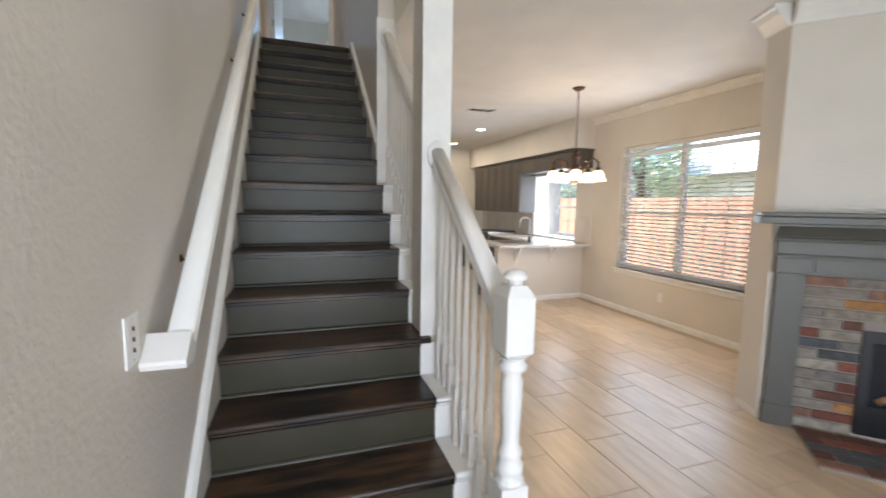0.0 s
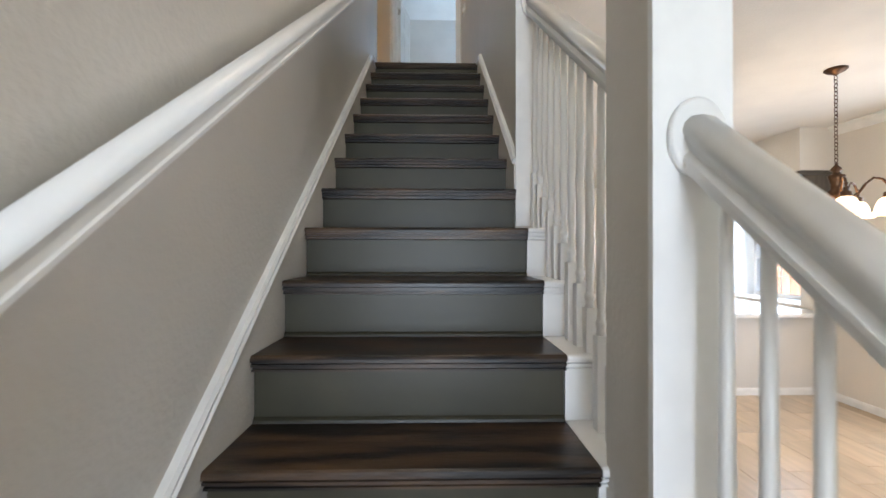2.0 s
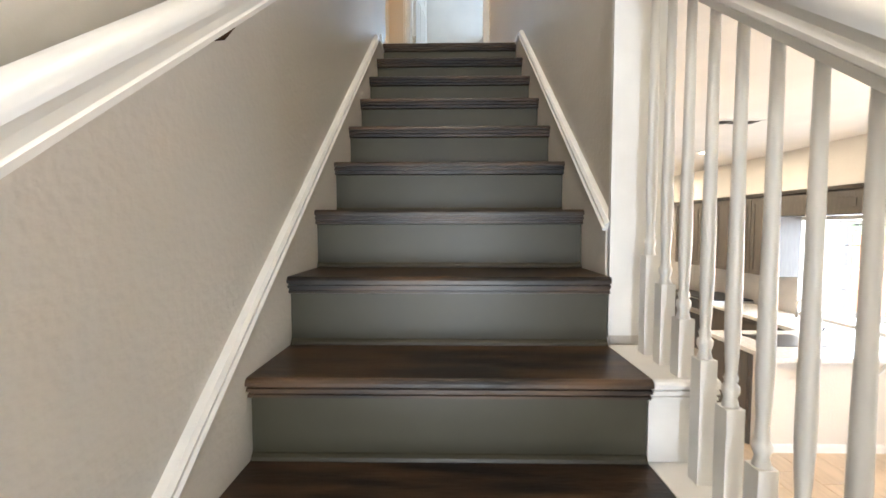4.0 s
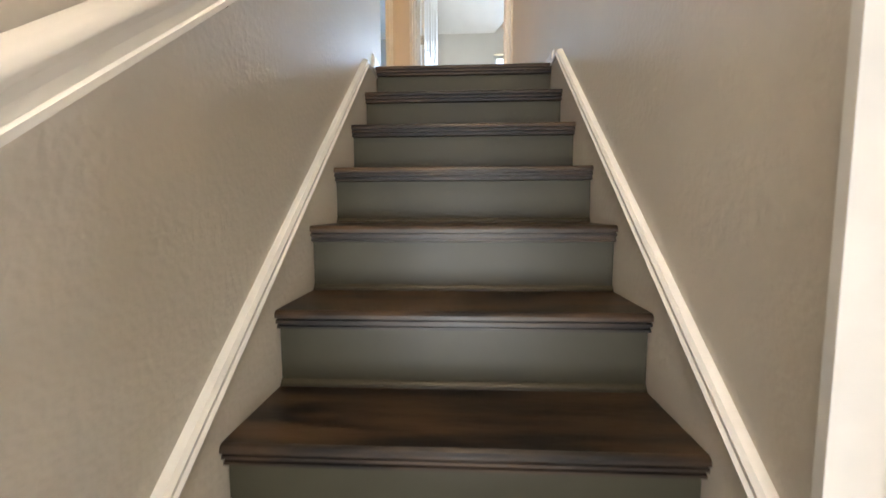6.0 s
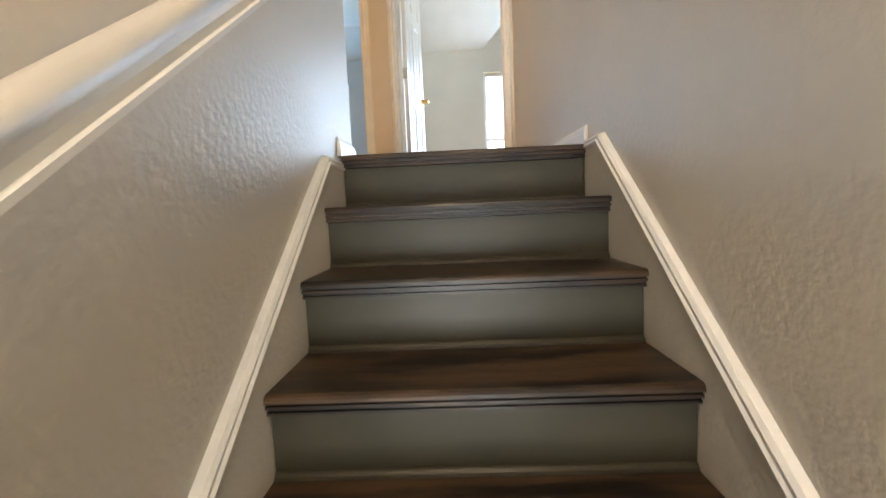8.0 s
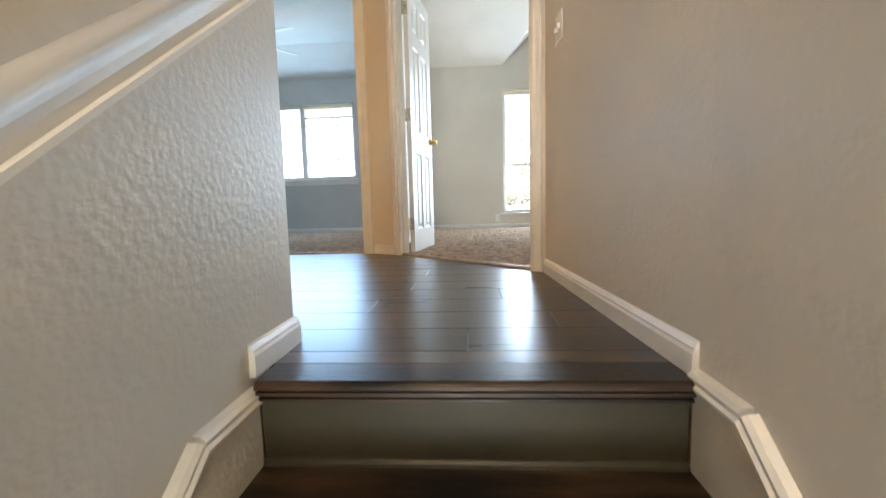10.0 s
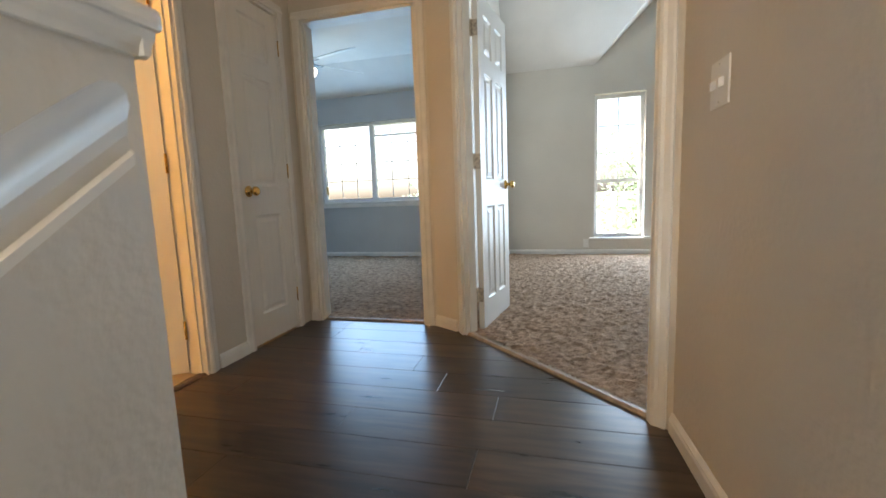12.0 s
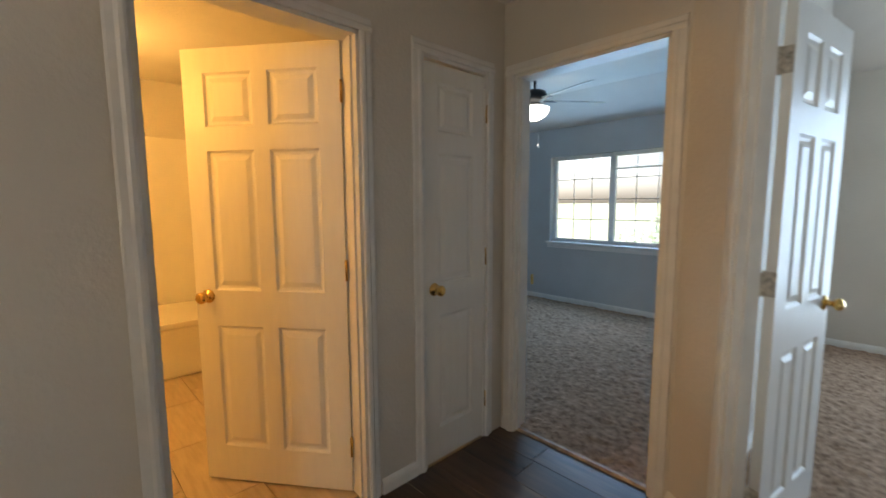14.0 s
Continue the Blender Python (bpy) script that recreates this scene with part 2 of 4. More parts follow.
structure("ceiling", boxes((1.04, 4.7, -7.6, 4.7, CEIL, CEIL + 0.12), (1.04, 1.16, -7.6, -1.7, CEIL + 0.12, UCEIL)), M_CEIL,
          "off-white textured ceiling", "ceiling")
structure("wall_entry", boxes((-0.14, 0.0, -7.72, -7.6, 0, UCEIL), (2.4, 4.95, -7.72, -7.6, 0, UCEIL), (0.0, 2.4, -7.72, -7.6, 0, 0.3),
                              (0.0, 2.4, -7.72, -7.6, 2.1, 3.8), (1.0, 2.4, -7.72, -7.6, 3.8, UCEIL), (0.0, 1.0, -7.72, -7.6, 5.2, UCEIL)), M_WALL, "plain greige entry wall")
LW = (-1.98, -0.16, 0.60, 2.25)   # living window y0, y1, z0, z1
KW = (0.83, 2.08, 0.90, 1.98)     # kitchen recess
X1 = 4.56
structure("wall_window", boxes((X1, X1 + 0.16, -2.91, LW[0], 0, CEIL), (X1, X1 + 0.16, LW[0], LW[1], 0, LW[2]), (X1, X1 + 0.16, LW[0], LW[1], LW[3], CEIL),
                               (X1, X1 + 0.16, LW[1], KW[0], 0, CEIL), (X1, X1 + 0.16, KW[0], KW[1], 0, KW[2]), (X1, X1 + 0.16, KW[0], KW[1], KW[3], CEIL),
                               (X1, X1 + 0.16, KW[1], 4.62, 0, CEIL)), M_WALL, "beige painted wall around the dining window")
structure("wall_kitchen", boxes((1.04, X1, 4.5, 4.62, 0, CEIL)), M_WALL, "beige kitchen end wall")
bm = B()
footprint(bm, [(X1 + 0.16, -2.79), (3.41, -2.79), (3.32, -3.0), (4.80, -4.48), (4.95, -4.4), (4.95, -2.79)], 0, CEIL)
structure("wall_chimney", bm, M_WALL, "angled greige chimney breast")
structure("wall_kitchen_side", boxes((1.04, 1.16, 1.31, 4.5, 0, CEIL)), M_WALL, "plain beige kitchen side wall")
structure("wall_living", boxes((4.8, 4.95, -7.72, -4.4, 0, CEIL)), M_WALL, "plain greige living room wall")

# ---- walls, upper floor
T = 0.12
structure("floor_upper", boxes((-4.6, WL - 0.12, -3.9, 2.5, 2.86, ZL - 0.012), (-0.14, WR, 0.05, 2.5, 2.86, ZL - 0.03), (-0.14, WR, 0.109, 2.5, ZL - 0.03, ZL - 0.012), (-4.6, 4.7, 2.5, 6.1, 2.86, ZL - 0.012),
                               (1.04, 4.7, -0.5, 2.5, 2.86, ZL - 0.012), (WR, 1.04, 1.2, 2.5, 2.86, ZL - 0.012)), M_GROUT, "upper floor deck", "floor")
HX = -1.25
structure("wall_hall", boxes((HX - T, HX, -3.9, 0.78, ZL - 0.01, UCEIL), (HX - T, HX, 0.78, 1.55, ZL + 2.06, UCEIL), (HX - T, HX, 1.55, 1.885, ZL - 0.01, UCEIL),
                             (HX - T, HX, 1.885, 2.345, ZL + 2.05, UCEIL), (HX - T, HX, 2.345, 2.62, ZL - 0.01, UCEIL)), M_WALL,
          "greige landing wall with two door openings")
structure("wall_upper_gable", boxes((-0.27, 1.04, 2.4, 2.5, UCEIL + 0.1, 6.4), (1.04, 1.16, 0.0, 2.5, UCEIL, 6.4)), M_WALL, "plain greige wall over the landing")
structure("wall_bedroom_door", boxes((HX, -1.172, 2.5, 2.62, ZL - 0.01, UCEIL), (-1.172, -0.375, 2.5, 2.62, ZL + 2.05, UCEIL)), M_WALL, "greige wall over a bedroom door")
bm = B()
footprint(bm, [(-0.375, 2.5), (-0.30, 2.5), (-0.125, 2.385), (-0.075, 2.335), (-0.016, 2.394), (-0.15, 2.52), (-0.15, 6.0), (-0.27, 6.0), (-0.27, 2.62), (-0.375, 2.62)], ZL - 0.01, 6.4)
structure("wall_between", bm, M_WALL, "greige wall and angled post between two bedroom doors")
bm = B()
D0, D1 = Vector((-0.075, 2.35, 0)), Vector((0.80, 1.475, 0))
footprint(bm, [(-0.075, 2.335), (0.815, 1.445), (0.90, 1.53), (0.01, 2.42)], ZL + 2.05, UCEIL)
footprint(bm, [(0.80, 1.46), (0.857, 1.403), (0.9206, 0.0), (0.93, 0.0), (1.035, 1.305), (1.035, 1.37), (0.885, 1.545)], ZL - 0.01, UCEIL)
structure("wall_master_door", bm, M_WALL, "greige angled wall over a wide door opening")
structure("ceiling_upper", boxes((-4.6, 1.16, -7.6, 2.62, UCEIL, UCEIL + 0.1)), M_CEIL, "off-white upper ceiling", "ceiling")
structure("wall_hall_end", boxes((-4.6, -0.14, -4.0, -3.9, ZL, UCEIL)), M_WALL, "plain greige hall end wall")
# first bedroom
B1Y = 5.65
BW = (-2.93, -1.27, ZL + 0.83, ZL + 1.97)
M_BLUE = mat("blue_grey_wall_paint", (0.50, 0.52, 0.53), 0.5, bump=0.3, bscale=45, vary=0.02)
structure("wall_bedroom", boxes((-4.6, BW[0], B1Y, B1Y + 0.14, ZL - 0.01, 5.9), (BW[1], -0.27, B1Y, B1Y + 0.14, ZL - 0.01, 5.9),
                                (BW[0], BW[1], B1Y, B1Y + 0.14, ZL - 0.01, BW[2]), (BW[0], BW[1], B1Y, B1Y + 0.14, BW[3], 5.9)), M_BLUE,
          "pale blue-grey bedroom wall around a slider window")
structure("wall_bedroom_side", boxes((-4.6, -4.48, 2.62, B1Y, ZL - 0.01, 5.9), (-4.6, -1.37, 2.62, 2.64, ZL - 0.01, 5.9)), M_BLUE, "pale blue-grey bedroom side wall")
bm = boxes((-4.6, -0.27, 2.62, 5.0, 5.76, 5.86))
solid(bm, [(-4.6, 5.0, 5.76), (-4.6, B1Y + 0.05, 5.47), (-4.6, B1Y + 0.05, 5.57), (-4.6, 5.0, 5.86)], (4.33, 0, 0))
structure("ceiling_bedroom", bm, M_CEIL, "pale bedroom ceiling with a sloped edge", "ceiling")
# second bedroom
B2Y = 5.85
AW0, AW1, AR = 1.713, 2.776, 0.5315
SW = (1.0, 1.617)
WZ0, WZ1 = 3.39, 5.257
ARC = [(AW1 - AR + AR * math.cos(a), WZ1 + 0.016 + AR * math.sin(a)) for a in [math.pi * i / 24 for i in range(25)]]
bm = boxes((-0.15, SW[0], B2Y, B2Y + 0.16, ZL - 0.01, 7.5), (SW[0], AW1, B2Y, B2Y + 0.16, ZL - 0.01, WZ0), (SW[0], SW[1], B2Y, B2Y + 0.16, WZ1, 7.5),
           (SW[1], AW0, B2Y, B2Y + 0.16, WZ0, 7.5), (AW1, 4.7, B2Y, B2Y + 0.16, ZL - 0.01, 7.5))
solid(bm, [(AW0, B2Y, 7.5)] + [(AW1, B2Y, 7.5)] + [(x, B2Y, z) for x, z in ARC], (0, 0.16, 0))
structure("wall_master", bm, M_WALL, "greige gable wall with tall and arched windows")
structure("wall_master_side", boxes((4.55, 4.7, 0.0, B2Y, ZL - 0.01, 7.5), (1.04, 4.55, 0.0, 0.12, ZL - 0.01, 7.5)), M_WALL, "plain greige bedroom wall")
LOWZ, TOPZ = 5.63, 6.36
rise = TOPZ - LOWZ
bm = boxes((-0.27, 4.7, 0.0, B2Y - rise, TOPZ, TOPZ + 0.1), (1.0 + rise, 4.7, B2Y - rise, 6.0, TOPZ, TOPZ + 0.1))
solid(bm, [(-0.27, B2Y, LOWZ), (1.0, B2Y, LOWZ), (1.0 + rise, B2Y - rise, TOPZ), (-0.27, B2Y - rise, TOPZ)], (0, 0.07, 0.07))
solid(bm, [(1.0, B2Y + 0.02, LOWZ), (1.0 + rise, B2Y + 0.02, TOPZ), (1.0 + rise, B2Y - rise, TOPZ)], (-0.07, 0, 0.07))
structure("ceiling_master", bm, M_CEIL, "off-white vaulted bedroom ceiling", "ceiling")
# bathroom
structure("wall_bathroom", boxes((-4.35, -4.23, -0.6, 2.2, ZL - 0.01, UCEIL), (-4.35, HX - T, -0.72, -0.6, ZL - 0.01, UCEIL), (-4.35, HX - T, 2.2, 2.3, ZL - 0.01, UCEIL)),
          M_WALL, "warm-lit bathroom wall")


# ---- staircase
def staircase():
    st = thing("staircase", "grey painted staircase with dark stained treads and white open side", "stairs", kind="structure")
    nose = [(0.003, -0.004), (0.0, -0.010), (0.0, -0.018), (0.013, -0.018), (0.013, -0.024), (0.005, -0.025), (0.005, -0.032), (0.017, -0.033), (0.017, -0.040), (0.011, -0.041), (0.011, -0.047),
            (OVER, -0.050), (OVER, -0.029), (RUN + OVER + 0.004, -0.029), (RUN + OVER + 0.004, 0.0), (0.010, 0.0)]
    bm = B()
    solid(bm, [(0, y, z) for y, z in nose], (WIDE, 0, 0))
    tread = mesh("tread", bm, M_TREAD)
    bm = boxes((0.002, WIDE - 0.002, OVER, OVER + 0.018, -RISE + 0.001, -0.029))
    run(bm, (0.002, OVER, -RISE + 0.001), (WIDE - 0.002, OVER, -RISE + 0.001), [(0, 0), (0.012, 0), (0.010, 0.008), (0.004, 0.014), (0, 0.016)], (0, -1, 0))
    riser = mesh("riser", bm, M_RISER)
    bm = B()
    solid(bm, [(WIDE + 0.002, y, z) for y, z in nose], (0.145, 0, 0))
    cap = mesh("tread_end", bm, M_TRIM)
    bm = boxes((WIDE + 0.001, WIDE + 0.12, OVER - 0.002, OVER + 0.016, -RISE + 0.001, -0.029))
    side = mesh("riser_end", bm, M_TRIM)
    for k in range(0, STEPS):
        m = pose(0, -k * RUN, ZL - k * RISE)
        if k:
            part("tread", tread, None, st, m=m)
        part("riser", riser, None, st, m=m)
        if 8 <= k <= 14 and k != 12:
            part("tread_end", cap, None, st, m=m)
        if 8 <= k <= 15:
            part("riser_end", side, None, st, m=m)
    bm = B()
    solid(bm, [(0, y, z) for y, z in nose[:13]] + [(0, 0.108, -0.029), (0, 0.108, 0.0), (0, 0.010, 0.0)], (WIDE, 0, 0))
    part("landing_nosing", bm, M_TREAD, st, m=pose(0, 0, ZL))
    # closed soffit and outer side
    bm = B()
    solid(bm, [(0.0, -3.72, 0), (0.0, 0.02, 0), (0.0, 0.02, ZL - 0.24), (0.0, -0.2, ZL - 0.42), (0.0, -3.72, 0.02)], (WIDE, 0, 0))
    part("stair_carcass", bm, M_WALL, st)
    bm = B()
    solid(bm, [(0.965, -3.72, 0), (0.965, -1.71, 0), (0.965, -1.71, nose_z(-1.71) - 0.24), (0.965, -3.72, nose_z(-3.72) - 0.20)], (0.06, 0, 0))
    part("outer_stringer", bm, M_TRIM, st)
    bm = boxes((WIDE, WIDE + 0.05, -3.0, -2.71, ZL - 12 * RISE - 0.028, ZL - 12 * RISE - 0.001))
    part("post_tread_end", bm, M_TREAD, st)
    return st


staircase()


def skirt(name, x0, x1, y0, up, e, label):
    """Wall-coloured stair skirt with a white cap moulding, on the wall face x0, its face at x1."""
    s = thing(name, label, "stair skirt", kind="structure")
    z = lambda y: ZL + y * SLOPE + up
    bm = B()
    solid(bm, [(x0, y0, z(y0) - 0.62), (x0, y0, z(y0)), (x0, e, z(e)), (x0, 0.02, z(e)), (x0, 0.02, z(e) - 0.62)], (x1 - x0, 0, 0))
    part("skirt_board", bm, M_WALL, s)
    out = (1 if x1 > x0 else -1, 0, 0)
    d = Vector((0, 1, SLOPE)).normalized()
    upv = Vector((0, -d.z, d.y))
    prof = [(0, 0), (0.026, 0), (0.028, 0.006), (0.022, 0.012), (0.024, 0.022), (0.016, 0.03), (0, 0.034)]
    bm = B()
    run(bm, (x0, y0, z(y0)), (x0, e + 0.004, z(e + 0.004)), prof, out, upv)
    run(bm, (x0, e - 0.004, z(e)), (x0, 0.03, z(e)), prof, out)
    part("cap_moulding", bm, M_TRIM, s)
    return s


skirt("stair_skirt", WL, 0.0, -3.9, 0.075, -0.165, "greige stair skirt with narrow white cap moulding")
skirt("stair_skirt", WR, WIDE, -1.695, 0.085, -0.13, "greige stair skirt with narrow white cap moulding")


# ---- balustrade
RAILP = [(-0.024, -0.043), (0.024, -0.043), (0.026, -0.030), (0.032, -0.026), (0.032, -0.018), (0.024, -0.008), (0.030, 0.006), (0.036, 0.018), (0.032, 0.030), (0.020, 0.039),
         (0, 0.042), (-0.020, 0.039), (-0.032, 0.030), (-0.036, 0.018), (-0.030, 0.006), (-0.024, -0.008), (-0.032, -0.018), (-0.032, -0.026), (-0.026, -0.030)]
RAIL_UP = 0.865


GRIP = [(-0.022, -0.043), (0.022, -0.043), (0.029, -0.039), (0.029, -0.029), (0.025, -0.025), (0.024, -0.010), (0.026, 0.004), (0.030, 0.014), (0.029, 0.027), (0.019, 0.037),
        (0, 0.041), (-0.019, 0.037), (-0.029, 0.027), (-0.030, 0.014), (-0.026, 0.004), (-0.024, -0.010), (-0.025, -0.025), (-0.029, -0.029), (-0.029, -0.039)]


def sloped_rail(bm, x, y0, y1, up, up1=None, k=1.0, profile=RAILP):
    a, b = Vector((x, y0, nose_z(y0) + up)), Vector((x, y1, nose_z(y1) + (up if up1 is None else up1)))
    d = (b - a).normalized()
    upv = Vector((0, -d.z, d.y))
    loop = [a + Vector((1, 0, 0)) * s + upv * t * k for s, t in profile]
    # plumb-cut ends
    loop0 = [p + d * ((y0 - p.y) / d.y) for p in loop]
    v0 = [bm.verts.new(p) for p in loop0]
    v1 = [bm.verts.new(p + d * ((y1 - y0) / d.y)) for p in loop0]
    n = len(v0)
    fs = [bm.faces.new(v0[::-1]), bm.faces.new(v1)]
    for i in range(n):
        f = bm.faces.new((v0[i], v0[(i + 1) % n], v1[(i + 1) % n], v1[i]))
        f.smooth = profile[i][1] > 0 and profile[(i + 1) % n][1] > 0
        fs.append(f)
    bmesh.ops.recalc_face_normals(bm, faces=fs)
    return bm


def baluster_mesh(block, length):
    """Turned baluster: square foot, ring, long taper to the rail."""
    bm = B()
    h = 0.017
    box(bm, -h, h, -h, h, 0, block)
    solid(bm, [(-h, -h, block), (h, -h, block), (h, h, block), (-h, h, block)], (0, 0, 0.001))
    prof = [(0.0160, block - 0.004), (0.011, block + 0.018), (0.0150, block + 0.03), (0.0150, block + 0.04), (0.010, block + 0.046), (0.0125, block + 0.055),
            (0.0095, block + 0.064), (0.0110, block + 0.09), (0.0135, block + 0.15), (0.0138, block + 0.2), (0.0115, block + 0.42), (0.0095, length)]
    lathe(bm, prof, n=12)
    return mesh("baluster", bm, M_RAIL)


def rosette(parent, x, y, z, out):
    bm = B()
    m = pose(x, y, z, 90 * (1 if out < 0 else -1), 0, 0)
    lathe(bm, [(0.062, 0.0), (0.062, 0.008), (0.055, 0.014), (0.048, 0.015), (0.044, 0.020), (0.02, 0.022)], n=28, m=m)
    bmesh.ops.scale(bm, vec=(0.85, 1, 1.15), space=Matrix.Translation((-x, -y, -z)), verts=bm.verts)
    return part("rosette", bm, M_RAIL, parent)


BX = 0.983


def balustrade(y0, y1, label):
    b = thing("balustrade", label, "balustrade", "stair balustrades")
    bm = B()
    sloped_rail(bm, BX, y0, y1, RAIL_UP)
    part("handrail", bm, M_RAIL, b)
    shapes = {}
    k0, k1 = int(-y1 / RUN), int(-y0 / RUN) + 1
    for k in range(k0, k1 + 1):
        for i in range(3):
            y = -k * RUN + 0.04 + i * 0.0833
            if not (y0 + 0.045 < y < y1 - 0.03):
                continue
            zt = ZL - k * RISE
            block, length = round(0.13 + i * 0.0656, 3), round(nose_z(y) + RAIL_UP - 0.03 - zt, 3)
            if i not in shapes:
                shapes[i] = baluster_mesh(block, length)
            part("baluster", shapes[i], None, b, m=pose(BX, y, zt))
    return b


up_bal = balustrade(-2.73, -1.719, "white painted upper stair balustrade with turned balusters")
rosette(up_bal, BX, -1.719, nose_z(-1.719) + RAIL_UP, -1)
low_bal = balustrade(-3.73, -2.965, "white painted lower stair balustrade with turned balusters")
rosette(low_bal, BX, -2.965, nose_z(-2.965) + RAIL_UP, -1)


def end_trim(name, y0, y1, z0, z1, label):
    p = thing(name, label, "post", kind="structure")
    part("face_board", boxes((WR - 0.013, 1.052, y0 - 0.018, y0 - 0.001, z0, z1)), M_TRIM, p)
    if y1 > y0:
        part("side_board", boxes((WR - 0.012, WR - 0.001, y0, y1, z0, z1)), M_TRIM, p)
    return p


end_trim("post_trim", -2.945, -2.946, ZL - 12 * RISE, CEIL, "white painted board on the front of the wall stub")
end_trim("wall_end_trim", -1.70, -1.701, ZL - 7 * RISE - 0.17, 2.80, "white painted trim closing the wall end")


def newel(x, y):
    n = thing("newel_post", "white painted turned newel post with mushroom cap", "newel post")
    bm = B()
    box(bm, x - 0.048, x + 0.048, y - 0.048, y + 0.048, 0.0, 0.54, 0.004)
    part("base_block", bm, M_RAIL, n)
    bm = B()
    lathe(bm, [(0.05, 0.54), (0.05, 0.55), (0.036, 0.565), (0.046, 0.58), (0.046, 0.60), (0.034, 0.62), (0.04, 0.635), (0.04, 0.65), (0.031, 0.665), (0.030, 0.70),
               (0.036, 0.82), (0.037, 0.88), (0.030, 0.91), (0.045, 0.925), (0.048, 0.94), (0.036, 0.952), (0.044, 0.965), (0.046, 0.968)], (x, y, 0), 24)
    part("turned_shaft", bm, M_RAIL, n)
    bm = B()
    h, c = 0.048, 0.028
    a = [(x - c, y - c), (x + c, y - c), (x + c, y + c), (x - c, y + c)]
    b = [(x - h, y - h), (x + h, y - h), (x + h, y + h), (x - h, y + h)]
    lv = [[bm.verts.new((px, py, z)) for px, py in q] for q, z in ((a, 0.965), (b, 0.985), (b, 1.165), (a, 1.20))]
    for p, q in zip(lv, lv[1:]):
        for i in range(4):
            bm.faces.new((p[i], p[(i + 1) % 4], q[(i + 1) % 4], q[i]))
    bm.faces.new(lv[0][::-1])
    bm.faces.new(lv[-1])
    part("top_block", bm, M_RAIL, n)
    bm = B()
    lathe(bm, [(0.026, 1.198), (0.024, 1.212), (0.036, 1.218), (0.039, 1.226), (0.034, 1.238), (0.02, 1.247), (0.004, 1.25)], (x, y, 0), 24)
    part("cap", bm, M_RAIL, n)


newel(0.985, -3.775)


# wall handrail
def wall_rail():
    r = thing("wall_handrail", "white painted wooden handrail on metal brackets", "handrail")
    bm = B()
    sloped_rail(bm, 0.050, -3.738, 0.165, 0.880, 0.802, 0.76, GRIP)
    part("rail", bm, M_RAIL, r)
    # mitred return to the wall at the foot, in the slope of the rail
    d = Vector((0, 1, SLOPE)).normalized()
    u = Vector((0, -d.z, d.y))
    foot = Vector((0, -3.738, nose_z(-3.738) + 0.880))
    bm = B()
    loop = [foot + d * p + u * q for p, q in ((-0.036, -0.034), (0.012, -0.034), (0.012, 0.0325), (-0.073, 0.0325), (-0.080, 0.027), (-0.082, 0.012), (-0.070, 0.004))]
    solid(bm, [p + Vector((WL + 0.001, 0, 0)) for p in loop], (0.0785 - WL, 0, 0))
    part("rail_return", bm, M_RAIL, r)
    for y in (-3.41, -2.11, -1.46, -0.43):
        z = nose_z(y) + (0.80 if y < -3 else 0.782)
        b = B()
        tube(b, [(WL + 0.004, y, z), (WL + 0.018, y, z - 0.008), (0.030, y + 0.006, z - 0.002), (0.048, y + 0.014, z + 0.026), (0.050, y + 0.016, z + 0.066)], 0.005)
        lathe(b, [(0.013, 0), (0.013, 0.003), (0.008, 0.006)], n=14, m=pose(WL + 0.001, y, z, 0, 90, 0))
        part("bracket", b, M_BRONZE, r, "dark metal bracket")


wall_rail()

# half wall cap
bm = B()
box(bm, -0.165, 0.004, -3.8, 0.286, 4.21, 4.236, 0.008)
cap = thing("half_wall_cap", "white moulded cap on the stairwell half wall", "wall cap", kind="structure")
part("cap_board", bm, M_TRIM, cap)
bm = B()
run(bm, (WL, -3.8, 4.18), (WL, 0.275, 4.18), [(0, 0), (0.008, 0), (0.010, 0.010), (0.016, 0.020), (0.018, 0.03), (0, 0.03)], (1, 0, 0))
run(bm, (-0.155, 0.262, 4.18), (-0.004, 0.262, 4.18), [(0, 0), (0.008, 0), (0.010, 0.010), (0.016, 0.020), (0.018, 0.03), (0, 0.03)], (0, 1, 0))
part("cove", bm, M_TRIM, cap)


# latch plates in the jambs
for m in (pose(-1.0785, 2.552, ZL + 0.925), ):
    tagged(part("strike_plate", boxes((-0.0005, 0.0015, -0.012, 0.012, -0.028, 0.028)), M_BRASS, m=m), "small brass strike plate in a door jamb", "strike plate")

# baseboards
BASEP = [(0, 0), (0.014, 0), (0.014, 0.046), (0.011, 0.054), (0.011, 0.059), (0.005, 0.070), (0, 0.074)]


def baseboard(p0, p1, out, z):
    bm = B()
    run(bm, (*p0, z), (*p1, z), BASEP, (*out, 0))
    return structure("baseboard", bm, M_TRIM, "white painted baseboard", "baseboard")


FL = 0.0
baseboard((X1, -2.77), (X1, 0.6), (-1, 0), FL)
baseboard((3.06, 0.6), (X1 - 0.015, 0.6), (0, -1), FL)
baseboard((3.42, -2.80), (3.335, -2.995), (-0.91, 0.4), FL)
baseboard((0.919, 0.03), (0.857, 1.403), (-0.999, -0.044), ZL)
baseboard((-0.14, 0.262), (WL, 0.262), (0, 1), ZL)
baseboard((WL, 0.025), (WL, 0.275), (1, 0), ZL)
baseboard((HX, 1.62), (HX, 1.83), (1, 0), ZL)
baseboard((HX, -3.9), (HX, 0.71), (1, 0), ZL)
baseboard((HX + 0.014, 2.5), (-1.165, 2.5), (0, -1), ZL)
baseboard((-0.30, 2.5), (-0.135, 2.392), (-0.55, -0.835), ZL)
baseboard((-4.48, B1Y), (-0.27, B1Y), (0, -1), ZL)
